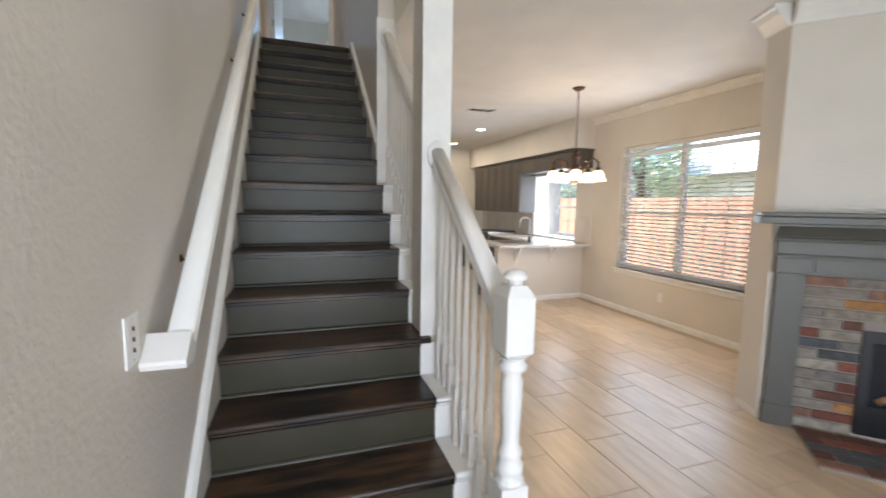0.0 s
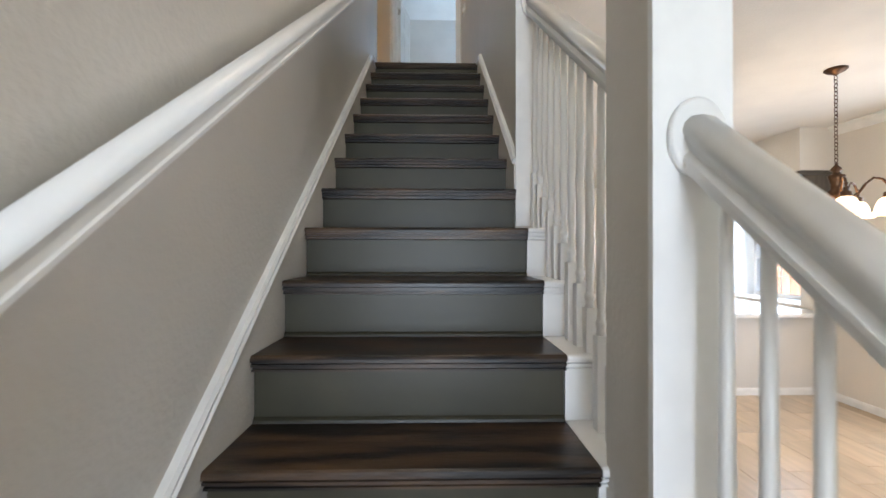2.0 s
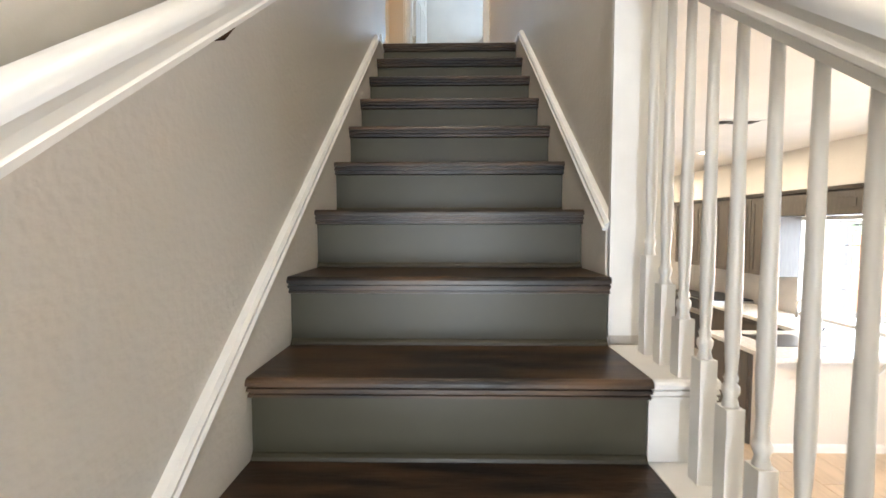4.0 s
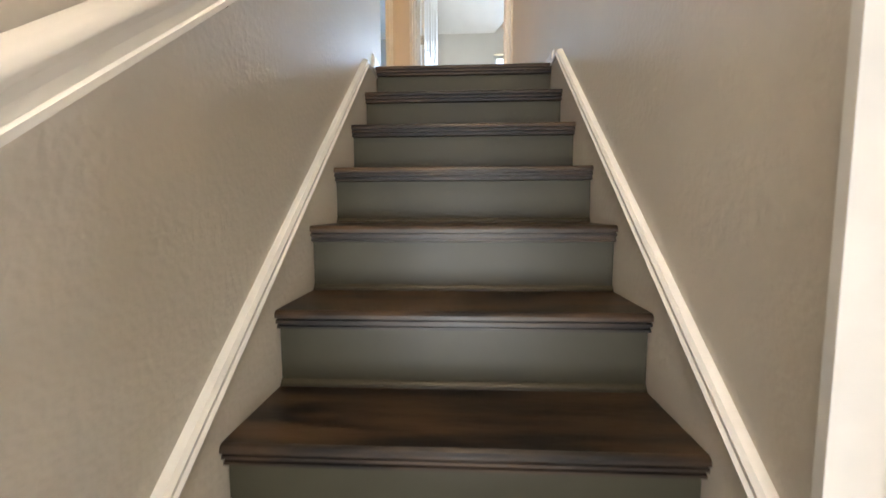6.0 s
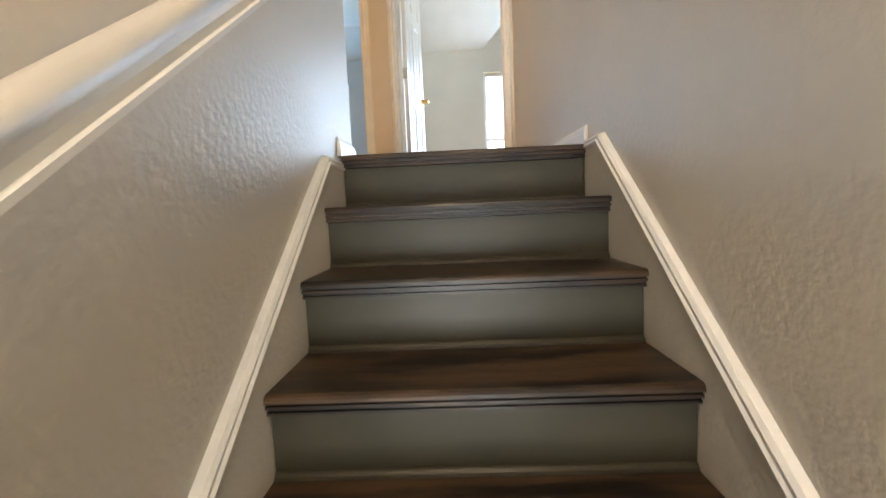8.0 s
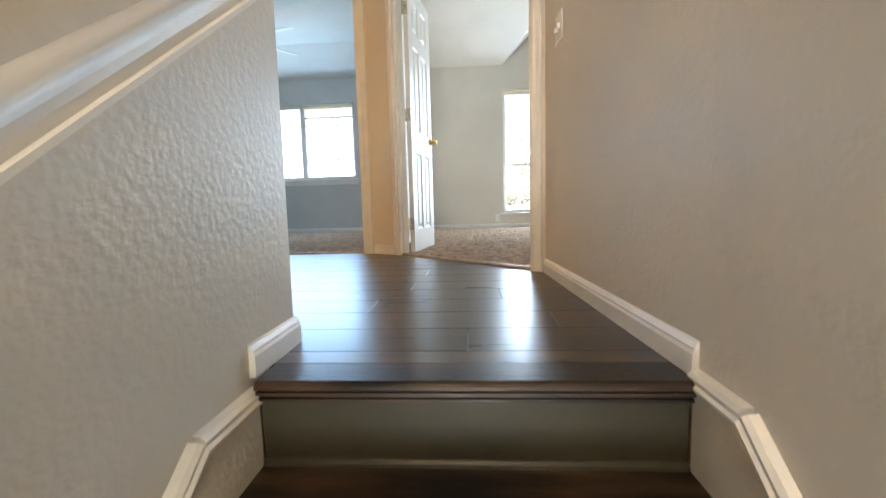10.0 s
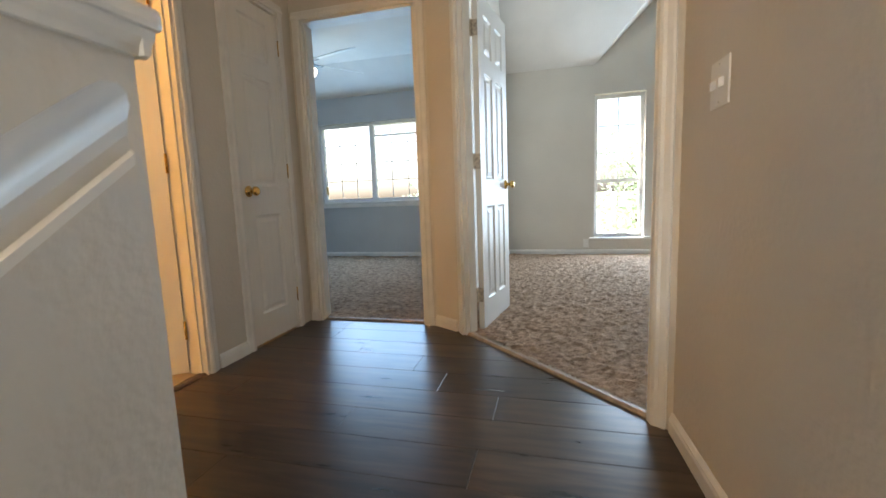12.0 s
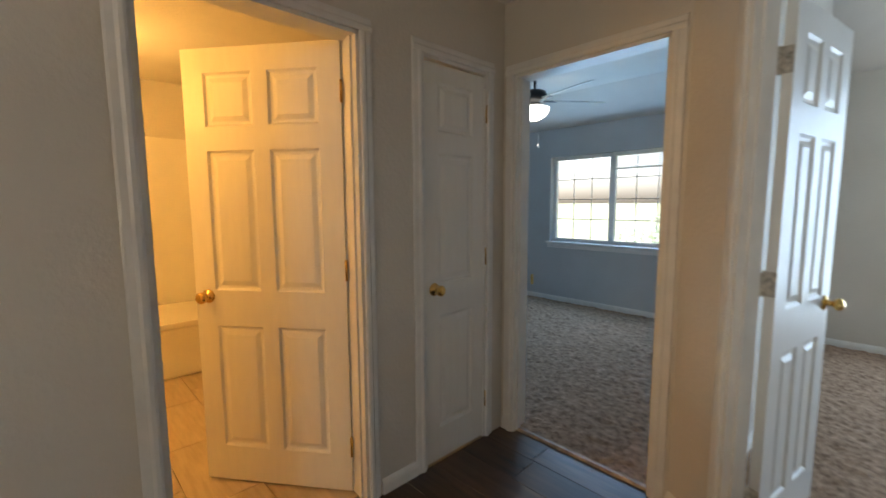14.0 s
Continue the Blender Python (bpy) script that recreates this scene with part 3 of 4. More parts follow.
baseboard((-0.15, B2Y), (4.55, B2Y), (0, -1), ZL)
baseboard((-0.15, 2.55), (-0.15, B2Y), (1, 0), ZL)

# crown mouldings
CROWNP = [(0, 0), (0.012, 0), (0.02, 0.012), (0.05, 0.045), (0.062, 0.065), (0.075, 0.07), (0.075, 0.085), (0, 0.085)]


def crown(p0, p1, out, k=1.0):
    bm = B()
    run(bm, (*p0, CEIL - 0.085 * k), (*p1, CEIL - 0.085 * k), [(a * k, b * k) for a, b in CROWNP], (*out, 0))
    return structure("trim", bm, M_TRIM, "painted crown moulding", "crown moulding")


crown((X1, -2.79), (X1, 0.45), (-1, 0))
crown((3.32, -3.0), (4.8, -4.48), (-0.7071, -0.7071), 1.6)
crown((3.41, -2.79), (3.32, -3.0), (-0.919, 0.394), 1.6)


# door casings
CASEP = [(0, 0), (0.016, 0), (0.019, 0.008), (0.019, 0.02), (0.013, 0.03), (0.011, 0.05), (0.008, 0.057), (0, 0.057)]


def casing(p0, p1, n, z0, h, depth, label):
    """Casing and jambs round an opening between plan points p0 and p1 on a wall face with normal n."""
    p0, p1, n = Vector((*p0, 0)), Vector((*p1, 0)), Vector((*n, 0)).normalized()
    d = (p1 - p0).normalized()
    c = thing("door_casing", label, "door casing", kind="structure")
    bm = B()
    run(bm, p0 + Vector((0, 0, z0)), p0 + Vector((0, 0, z0 + h)), CASEP, n, -d)
    part("casing_leg", bm, M_TRIM, c)
    bm = B()
    run(bm, p1 + Vector((0, 0, z0)), p1 + Vector((0, 0, z0 + h)), CASEP, n, d)
    part("casing_leg", bm, M_TRIM, c)
    bm = B()
    run(bm, p0 - d * 0.057 + Vector((0, 0, z0 + h)), p1 + d * 0.057 + Vector((0, 0, z0 + h)), CASEP, n, (0, 0, 1))
    part("casing_head", bm, M_TRIM, c)
    for p, s in ((p0, 1), (p1, -1)):
        bm = B()
        run(bm, p + n * 0.004 + Vector((0, 0, z0)), p + n * 0.004 + Vector((0, 0, z0 + h)), [(0, 0), (-depth, 0), (-depth, 0.016), (-0.055, 0.016), (-0.055, 0.026), (-0.03, 0.026), (-0.03, 0.016), (0, 0.016)], n, d * s)
        part("jamb", bm, M_TRIM, c)
    bm = B()
    run(bm, p0 + n * 0.004 + Vector((0, 0, z0 + h)), p1 + n * 0.004 + Vector((0, 0, z0 + h)), [(0, 0), (-depth, 0), (-depth, 0.016), (0, 0.016)], n, (0, 0, -1))
    part("jamb_head", bm, M_TRIM, c)
    return c


casing((HX, 0.78), (HX, 1.55), (1, 0), ZL, 2.055, T, "white door casing of the bathroom")
casing((HX, 1.885), (HX, 2.345), (1, 0), ZL, 2.05, T, "white door casing of the narrow closet")
casing((-1.172, 2.5), (-0.375, 2.5), (0, -1), ZL, 2.05, T, "white door casing of a bedroom")
casing((D0.x, D0.y - 0.015), (D1.x, D1.y - 0.015), (-0.7071, -0.7071), ZL, 2.05, 0.085, "white door casing of the angled bedroom opening")


# doors
def door_leaf(w, h, t, cols):
    """Moulded panel door, hinge edge on x = 0, width along x, thickness along y."""
    bm = B()
    st = 0.102 if cols == 2 else 0.10
    mid = 0.075
    if cols == 2:
        pw = (w - 2 * st - mid) / 2
        xs = [0, st, st + pw, st + pw + mid, w - st, w]
        px = {1, 3}
    else:
        xs = [0, st, w - st, w]
        px = {1}
    zs = [0, 0.175, 0.775, 0.945, 1.585, 1.69, 1.925, h]
    pz = {1, 3, 5}
    for side in (-1, 1):
        y0 = side * t / 2
        for i in range(len(xs) - 1):
            for j in range(len(zs) - 1):
                a, b, c, d = xs[i], xs[i + 1], zs[j], zs[j + 1]
                if i in px and j in pz:
                    rings = []
                    for ins, dep in ((0, 0), (0.010, 0.009), (0.022, 0.010), (0.045, 0.002)):
                        y = y0 - side * dep
                        rings.append([bm.verts.new(p) for p in ((a + ins, y, c + ins), (b - ins, y, c + ins), (b - ins, y, d - ins), (a + ins, y, d - ins))])
                    for r, s in zip(rings, rings[1:]):
                        for k in range(4):
                            bm.faces.new((r[k], r[(k + 1) % 4], s[(k + 1) % 4], s[k]))
                    bm.faces.new(rings[-1])
                else:
                    bm.faces.new([bm.verts.new(p) for p in ((a, y0, c), (b, y0, c), (b, y0, d), (a, y0, d))])
    for q in (((0, 0), (w, 0)), ((w, 0), (w, h)), ((w, h), (0, h)), ((0, h), (0, 0))):
        (a, c), (b, d) = q
        bm.faces.new([bm.verts.new(p) for p in ((a, -t / 2, c), (b, -t / 2, d), (b, t / 2, d), (a, t / 2, c))])
    bmesh.ops.remove_doubles(bm, verts=bm.verts, dist=0.0004)
    bmesh.ops.recalc_face_normals(bm, faces=bm.faces)
    return bm


def knob_mesh(s):
    bm = B()
    lathe(bm, [(0.032, 0.0), (0.033, 0.005), (0.028, 0.009), (0.012, 0.013), (0.011, 0.03), (0.020, 0.036), (0.027, 0.046), (0.027, 0.056), (0.02, 0.064), (0.012, 0.067), (0.002, 0.067)],
          n=20, m=pose(0, s * 0.0176, 0, -90 * s, 0, 0))
    return bm


def door(name, hinge, toward, w, h, cols, label, side=1, wide=False):
    dx, dy = toward[0] - hinge[0], toward[1] - hinge[1]
    m = pose(hinge[0], hinge[1], ZL + 0.012, 0, 0, math.degrees(math.atan2(dy, dx)))
    d = thing(name, label, "door", m=m)
    part("leaf", door_leaf(w, h, 0.035, cols), M_DOOR, d)
    for s in (-1, 1):
        part("door_knob", knob_mesh(s), M_BRASS, d, "polished brass round knob", m=pose(w - 0.065, 0, 0.915))
    for z in (0.22, 1.05, 1.82):
        bm = B()
        box(bm, -0.003, 0.0, -0.016, 0.016, z - 0.045, z + 0.045)
        if wide:
            box(bm, -0.034, -0.003, side * 0.021 - 0.0015, side * 0.021 + 0.0015, z - 0.045, z + 0.045)
        lathe(bm, [(0.006, z - 0.047), (0.006, z + 0.047)], (-0.004, side * 0.021, 0), 10)
        part("hinge", bm, M_HINGE if wide else M_BRASS, d, "worn pale hinge" if wide else "worn brass hinge")
    return d


door("door_bathroom", (-1.362, 1.535), (-1.962, 1.065), 0.745, 2.03, 2, "white six-panel bathroom door standing half open", side=1)
door("door_closet", (HX - 0.018, 2.34), (HX - 0.018, 1.89), 0.448, 2.008, 1, "narrow white panelled closet door, closed", side=1)
door("door_bedroom", (0.016, 2.430), (0.114, 3.00), 0.60, 2.03, 2, "white six-panel bedroom door standing wide open", side=1, wide=True)


# ---- windows
def window(name, m, w, h, cols, rows, meet, depth, label, halves=1, slider=False, sill=True, head=True):
    """A vinyl window. Local x along the wall, y outward, z up from the sill; the frame lies `depth` behind the wall face."""
    win = tagged(new(name), label, "window", kind="structure")
    win.matrix_basis = m
    f = 0.045
    y0, y1 = depth, depth + 0.05
    bm = boxes((0, f, y0, y1, 0, h), (w - f, w, y0, y1, 0, h), (f, w - f, y0, y1, 0, f), (f, w - f, y0, y1, h - f, h))
    for i in range(1, halves):
        box(bm, w * i / halves - 0.035, w * i / halves + 0.035, y0 - 0.004, y1, f, h - f)
    part("window_frame", bm, M_VINYL, win)
    for i in range(halves):
        a, b = w * i / halves + (0.035 if i else f), w * (i + 1) / halves - (0.035 if i < halves - 1 else f)
        bands = [(f, meet - 0.02, 0.012), (meet + 0.02, h - f, 0.026)] if meet else [(f, h - f, 0.02)]
        if meet:
            part("meeting_rail", boxes((a, b, y0 + 0.002, y1 - 0.004, meet - 0.02, meet + 0.02)), M_VINYL, win)
        for (c, d, dy), nr in zip(bands, rows):
            part("pane", boxes((a, b, y0 + dy, y0 + dy + 0.004, c, d)), M_GLASS, win).visible_shadow = False
            bm = B()
            for k in range(1, cols):
                x = a + (b - a) * k / cols
                box(bm, x - 0.005, x + 0.005, y0 + dy + 0.0045, y0 + dy + 0.012, c, d)
            for k in range(1, nr):
                z = c + (d - c) * k / nr
                box(bm, a, b, y0 + dy + 0.0047, y0 + dy + 0.0122, z - 0.005, z + 0.005)
            part("muntins", bm, M_VINYL, win)
    if sill:
        bm = B()
        box(bm, -0.05, w + 0.05, -0.035, depth, -0.022, 0.0, 0.005)
        part("window_sill", bm, M_TRIM, win)
        bm = B()
        run(bm, (-0.03, 0, -0.085), (w + 0.03, 0, -0.085), [(0, 0), (0.012, 0.004), (0.014, 0.05), (0.018, 0.062), (0, 0.062)], (0, -1, 0))
        part("window_apron", bm, M_TRIM, win)
    return win


ROT_X = lambda x, y, z: pose(x, y, z, 0, 0, -90)   # wall facing -x, local x runs to -y
window("window_1", ROT_X(X1, LW[1], LW[2]), LW[1] - LW[0], LW[3] - LW[2], 3, (2, 2), 0.77, 0.09, "white twin double-hung window with grilles over a sill", halves=2)
window("window_3", pose(BW[0], B1Y, BW[2]), BW[1] - BW[0], BW[3] - BW[2], 3, (4,), 0, 0.08, "white slider window with grilles in a blue-grey wall", halves=2)
window("window_4", pose(SW[0], B2Y, WZ0), SW[1] - SW[0], WZ1 - WZ0, 2, (2, 3), 0.75, 0.10, "tall white double-hung window with grilles", sill=False)
bm = B()
box(bm, SW[0] - 0.06, AW1 + 0.06, B2Y - 0.04, B2Y + 0.10, WZ0 - 0.025, WZ0, 0.005)
tagged(part("window_sill", bm, M_TRIM), "long white painted sill under tall windows", "window sill", kind="structure")


def arch_window():
    w, r = AW1 - AW0, AR
    win = window("window_5", pose(AW0, B2Y, WZ0), w, WZ1 + 0.016 - WZ0, 4, (2, 3), 0.75, 0.10, "arched white window with sunburst grille", sill=False)
    cx, cz, y0, y1 = r, WZ1 + 0.016 - WZ0, 0.10, 0.15
    bm = B()
    for q0, q1, a, b, n in ((r - 0.045, r, y0, y1, 24), (0.255, 0.269, y0 + 0.02, y0 + 0.03, 18)):
        for i in range(n):
            t0, t1 = math.pi * i / n, math.pi * (i + 1) / n
            solid(bm, [(cx + q * math.cos(t), a, cz + q * math.sin(t)) for q, t in ((q0, t0), (q1, t0), (q1, t1), (q0, t1))], (0, b - a, 0))
    for t in (math.pi / 4, math.pi / 2, 3 * math.pi / 4):
        d = Vector((math.cos(t), 0, math.sin(t)))
        s = Vector((-d.z, 0, d.x)) * 0.007
        c = Vector((cx, y0 + 0.0195, cz))
        solid(bm, [c + d * 0.27 + s, c + d * (r - 0.045) + s, c + d * (r - 0.045) - s, c + d * 0.27 - s], (0, 0.009, 0))
    part("arch_frame", bm, M_VINYL, win)
    bm = B()
    solid(bm, [(cx + (r - 0.03) * math.cos(math.pi * i / 24), y0 + 0.03, cz + (r - 0.03) * math.sin(math.pi * i / 24)) for i in range(25)], (0, 0.004, 0))
    part("arch_pane", bm, M_GLASS, win).visible_shadow = False


arch_window()


def kitchen_window():
    y0, y1, z0, z1 = KW
    dx = 0.44
    bm = boxes((X1 + 0.16, X1 + dx + 0.12, y1, y1 + 0.1, z0 - 0.1, z1 + 0.1), (X1 + 0.16, X1 + dx + 0.12, y0 - 0.1, y0, z0 - 0.1, z1 + 0.1),
               (X1 + 0.16, X1 + dx + 0.12, y0, y1, z1, z1 + 0.1), (X1 + 0.16, X1 + dx + 0.12, y0, y1, z0 - 0.1, z0 - 0.001))
    structure("wall_recess", bm, M_TRIM, "white painted deep window recess")
    window("window_2", ROT_X(X1, y1, z0), y1 - y0, z1 - z0, 3, (2, 2), 0.52, dx, "white kitchen window in a deep recess", sill=False)


kitchen_window()


def blind(name, m, w, zs, label, tilt=0.0):
    b = thing(name, label, "window blind", m=m)
    bm = B()
    box(bm, 0, w, -0.03, 0.03, zs[-1] + 0.02, zs[-1] + 0.065, 0.004)
    part("headrail", bm, M_SLAT, b)
    bm = B()
    solid(bm, [(0, -0.025, -0.004), (0, 0, 0.0), (0, 0.025, -0.004), (0, 0.025, -0.001), (0, 0, 0.003), (0, -0.025, -0.001)], (w, 0, 0))
    me = mesh("slat", bm, M_SLAT)
    for z in zs[1:]:
        part("slat", me, None, b, m=pose(0, 0, z, tilt, 0, 0))
    bm = B()
    box(bm, 0, w, -0.025, 0.025, zs[0] - 0.012, zs[0] + 0.008, 0.004)
    part("bottom_rail", bm, M_SLAT, b)
    for x in (0.12, w * 0.5, w - 0.12):
        for y in (-0.027, 0.027):
            part("ladder_cord", boxes((x - 0.001, x + 0.001, y - 0.001, y + 0.001, zs[0], zs[-1] + 0.03)), M_SLAT, b)
    return b


H1 = LW[3] - LW[2]
blind("window_blind", ROT_X(X1 + 0.045, LW[1] - 0.015, LW[2]), LW[1] - LW[0] - 0.03, [0.07 + i * 0.0475 for i in range(int((H1 - 0.14) / 0.0475))], "white wide-slat blind, lowered with open slats", 13)
blind("window_blind", pose(BW[0] + 0.86, B1Y + 0.035, BW[2]), 0.78, [BW[3] - BW[2] - 0.20 + i * 0.022 for i in range(7)], "white slatted blind drawn up over half a window", 4)


# ---- living and dining
def fireplace():
    fp = thing("fireplace", "grey painted mantel around a salvaged-brick firebox", "fireplace", m=pose(3.32, -3.0, 0, 0, 0, -45))
    # local x along the face, y into the wall, z up
    wid = 1.90
    for x in (0.03, wid - 0.03 - 0.155):
        bm = B()
        box(bm, x, x + 0.155, -0.05, -0.002, 0.0, 1.03, 0.003)
        box(bm, x - 0.008, x + 0.163, -0.062, -0.0025, 0.0, 0.14, 0.004)
        part("pilaster", bm, M_MANTEL, fp)
    bm = B()
    box(bm, 0.02, wid - 0.02, -0.06, -0.002, 1.03, 1.24, 0.003)
    part("frieze", bm, M_MANTEL, fp)
    bm = B()
    box(bm, 0.215, wid - 0.215, -0.067, -0.0605, 1.055, 1.130, 0.002)
    part("frieze_panel", bm, M_MANTEL, fp)
    for x in (0.022, wid - 0.193):
        bm = B()
        box(bm, x, x + 0.171, -0.069, -0.0605, 1.036, 1.132, 0.003)
        part("pilaster_cap", bm, M_MANTEL, fp)
    bm = B()
    run(bm, (0.0, 0, 1.24), (wid, 0, 1.24), [(0.0, 0), (0.075, 0), (0.08, 0.02), (0.07, 0.03), (0.085, 0.05), (0.12, 0.085), (0.14, 0.10), (0.14, 0.115), (0, 0.115)], (0, -1, 0))
    run(bm, (0.01, 0, 1.14), (wid - 0.01, 0, 1.14), [(0.055, 0), (0.07, 0.004), (0.072, 0.016), (0.055, 0.022)], (0, -1, 0))
    part("bed_moulding", bm, M_MANTEL, fp)
    bm = B()
    box(bm, -0.11, wid + 0.11, -0.20, 0.0, 1.356, 1.40, 0.006)
    box(bm, -0.095, wid + 0.095, -0.185, 0.0, 1.40, 1.428, 0.006)
    part("mantel_shelf", bm, M_MANTEL, fp)
    x0, x1, z1 = 0.50, 1.40, 0.70
    part("brick_bed", boxes((0.186, x0, -0.012, -0.001, 0.0, 1.03), (x1, wid - 0.186, -0.012, -0.001, 0.0, 1.03), (x0, x1, -0.012, -0.001, z1, 1.03)), M_MORTAR, fp)
    bm = boxes((x0, x0 + 0.05, -0.035, -0.002, 0.03, z1), (x1 - 0.05, x1, -0.035, -0.002, 0.03, z1), (x0 + 0.05, x1 - 0.05, -0.035, -0.002, z1 - 0.07, z1), (x0 + 0.05, x1 - 0.05, -0.035, -0.002, 0.03, 0.22))
    fb = part("firebox", bm, M_BLACK, fp, "black metal firebox surround")
    louvre = mesh("louvre", boxes((x0 + 0.07, x1 - 0.07, -0.04, -0.0352, 0, 0.012)), M_BLACK)
    for i in range(6):
        part("louvre", louvre, None, fb, m=pose(0, 0, 0.055 + i * 0.025))
    part("firebox_glass", boxes((x0 + 0.05, x1 - 0.05, -0.012, -0.004, 0.22, z1 - 0.07)), mat("dark_glass", (0.01, 0.01, 0.01), 0.06, vary=0.05), fb)
    bm = B()
    for i in range(5):
        tube(bm, [(x0 + 0.1 + i * 0.14, -0.02, 0.25), (x0 + 0.22 + i * 0.12, -0.016, 0.33 + 0.02 * (i % 2))], 0.022)
    part("logs", bm, mat("ceramic_log", (0.36, 0.20, 0.10), 0.9, vary=0.3, scale=20), fb, "tan ceramic logs")
    # bricks of the face
    cols = [(0.24, 0.21, 0.18), (0.20, 0.07, 0.045), (0.29, 0.26, 0.21), (0.08, 0.085, 0.09), (0.34, 0.17, 0.06), (0.22, 0.12, 0.08), (0.12, 0.055, 0.04), (0.20, 0.18, 0.16)]
    mats = [mat("salvaged_brick", c, 0.85, vary=0.16, scale=22, bump=0.5, bscale=70, piece=0.18) for c in cols]
    rnd = random.Random(4)
    meshes = {}

    def brick_mesh(w, k):
        key = (round(w, 3), k)
        if key not in meshes:
            bm = B()
            box(bm, 0, w, -0.016, 0, 0, 0.057, 0.004)
            meshes[key] = mesh("brick", bm, mats[k])
        return meshes[key]

    fp_parts = []
    for row in range(15):
        z = 0.012 + row * 0.068
        if z + 0.057 > 1.03:
            break
        x = 0.19 - (0.105 if row % 2 else 0)
        while x < wid - 0.19:
            a, b = max(x, 0.19), min(x + 0.2, wid - 0.19)
            spans = [(a, b)]
            if z < z1 + 0.002:
                spans = [(a, min(b, x0 - 0.004)), (max(a, x1 + 0.004), b)]
            for p, q in spans:
                if q - p > 0.03:
                    k = rnd.choice([0, 0, 1, 2, 2, 3, 4, 5, 6, 7, 7, 0])
                    part("brick", brick_mesh(q - p, k), None, fp, m=pose(p, -0.008, z))
            x += 0.21
    # hearth
    hb = part("hearth", boxes((0.2, wid - 0.2, -0.545, -0.063, 0.0, 0.012)), M_MORTAR, fp)
    for r in range(5):
        x = 0.205 - (0.1 if r % 2 else 0)
        while x < wid - 0.2:
            a, b = max(x, 0.205), min(x + 0.2, wid - 0.205)
            if b - a > 0.03:
                key = ("h", round(b - a, 3), rnd.choice([1, 5, 6, 6, 3]))
                if key not in meshes:
                    bm = B()
                    box(bm, 0, b - a, 0, 0.086, 0, 0.012, 0.003)
                    meshes[key] = mesh("brick", bm, mats[key[2]])
                part("brick", meshes[key], None, hb, m=pose(a, -0.54 + r * 0.096, 0.010))
            x += 0.21


fireplace()


def chandelier(x, y):
    c = thing("chandelier", "bronze five-arm chandelier with lit frosted glass shades", "chandelier", m=pose(x, y, 0))
    bm = B()
    lathe(bm, [(0.065, CEIL), (0.066, CEIL - 0.008), (0.05, CEIL - 0.022), (0.022, CEIL - 0.034), (0.008, CEIL - 0.045)], n=24)
    part("canopy", bm, M_BRONZE, c)
    bm = B()
    z, i = CEIL - 0.045, 0
    while z > 2.10:
        r = [(0.011 * math.cos(a), 0.017 * math.sin(a)) for a in [2 * math.pi * k / 10 for k in range(11)]]
        tube(bm, [((p if i % 2 else 0), (0 if i % 2 else p), z - 0.017 + q) for p, q in r], 0.0028, 6)
        z, i = z - 0.027, i + 1
    part("chain", bm, M_BRONZE, c)
    bm = B()
    lathe(bm, [(0.004, 2.09), (0.012, 2.075), (0.03, 2.055), (0.034, 2.04), (0.018, 2.03), (0.03, 2.015), (0.05, 2.005), (0.042, 1.98), (0.03, 1.945), (0.035, 1.91), (0.055, 1.895), (0.05, 1.86),
               (0.028, 1.82), (0.03, 1.78), (0.050, 1.745), (0.050, 1.715), (0.03, 1.70), (0.012, 1.69)], n=20)
    part("body", bm, M_BRONZE, c)
    for k in range(5):
        a = 2 * math.pi * k / 5 + 0.35
        ca, sa = math.cos(a), math.sin(a)
        pts = [(0.03, 1.865), (0.07, 1.85), (0.11, 1.875), (0.14, 1.93), (0.18, 1.968), (0.22, 1.955), (0.245, 1.915), (0.25, 1.87)]
        bm = B()
        tube(bm, [(r * ca, r * sa, zz) for r, zz in pts], 0.008)
        arm = part("arm", bm, M_BRONZE, c)
        bm = B()
        lathe(bm, [(0.006, 1.93), (0.012, 1.92), (0.007, 1.905), (0.014, 1.89), (0.010, 1.875), (0.028, 1.865), (0.031, 1.838), (0.026, 1.828)], (0.25 * ca, 0.25 * sa, 0), 14)
        part("socket", bm, M_BRONZE, arm)
        bm = B()
        lathe(bm, [(0.028, 1.836), (0.046, 1.824), (0.060, 1.798), (0.067, 1.765), (0.075, 1.742), (0.092, 1.722), (0.089, 1.720), (0.06, 1.745)], (0.25 * ca, 0.25 * sa, 0), 24)
        part("shade", bm, M_BULB, arm, "lit frosted glass bell shade")


chandelier(3.28, -0.88)


def can_light(x, y):
    c = thing("recessed_light", "round recessed ceiling light, lit, white trim", "ceiling light", "kitchen ceiling lights", m=pose(x, y, CEIL))
    bm = B()
    lathe(bm, [(0.095, 0.0), (0.095, -0.006), (0.078, -0.010), (0.07, -0.004)], n=28)
    part("trim_ring", bm, M_TRIM, c)
    bm = B()
    lathe(bm, [(0.068, -0.0105), (0.068, -0.012)], n=24)
    part("lens", bm, M_CAN, c)


can_light(3.33, 1.90)
can_light(3.5, 3.7)

bm = boxes((2.55, 2.92, 0.44, 0.60, CEIL - 0.006, CEIL - 0.001))
vent = thing("ceiling_vent", "white metal ceiling air vent with dark slots", "air vent")
part("frame", bm, M_TRIM, vent)
for i in range(3):
    part("slot", boxes((2.575 + i * 0.11, 2.665 + i * 0.11, 0.465, 0.575, CEIL - 0.008, CEIL - 0.0065)), M_BLACK, vent)

# soffit, cabinets, peninsula
structure("wall_soffit", boxes((4.20, X1, 0.44, 4.5, 2.30, CEIL)), M_WALL, "beige soffit over kitchen cabinets")


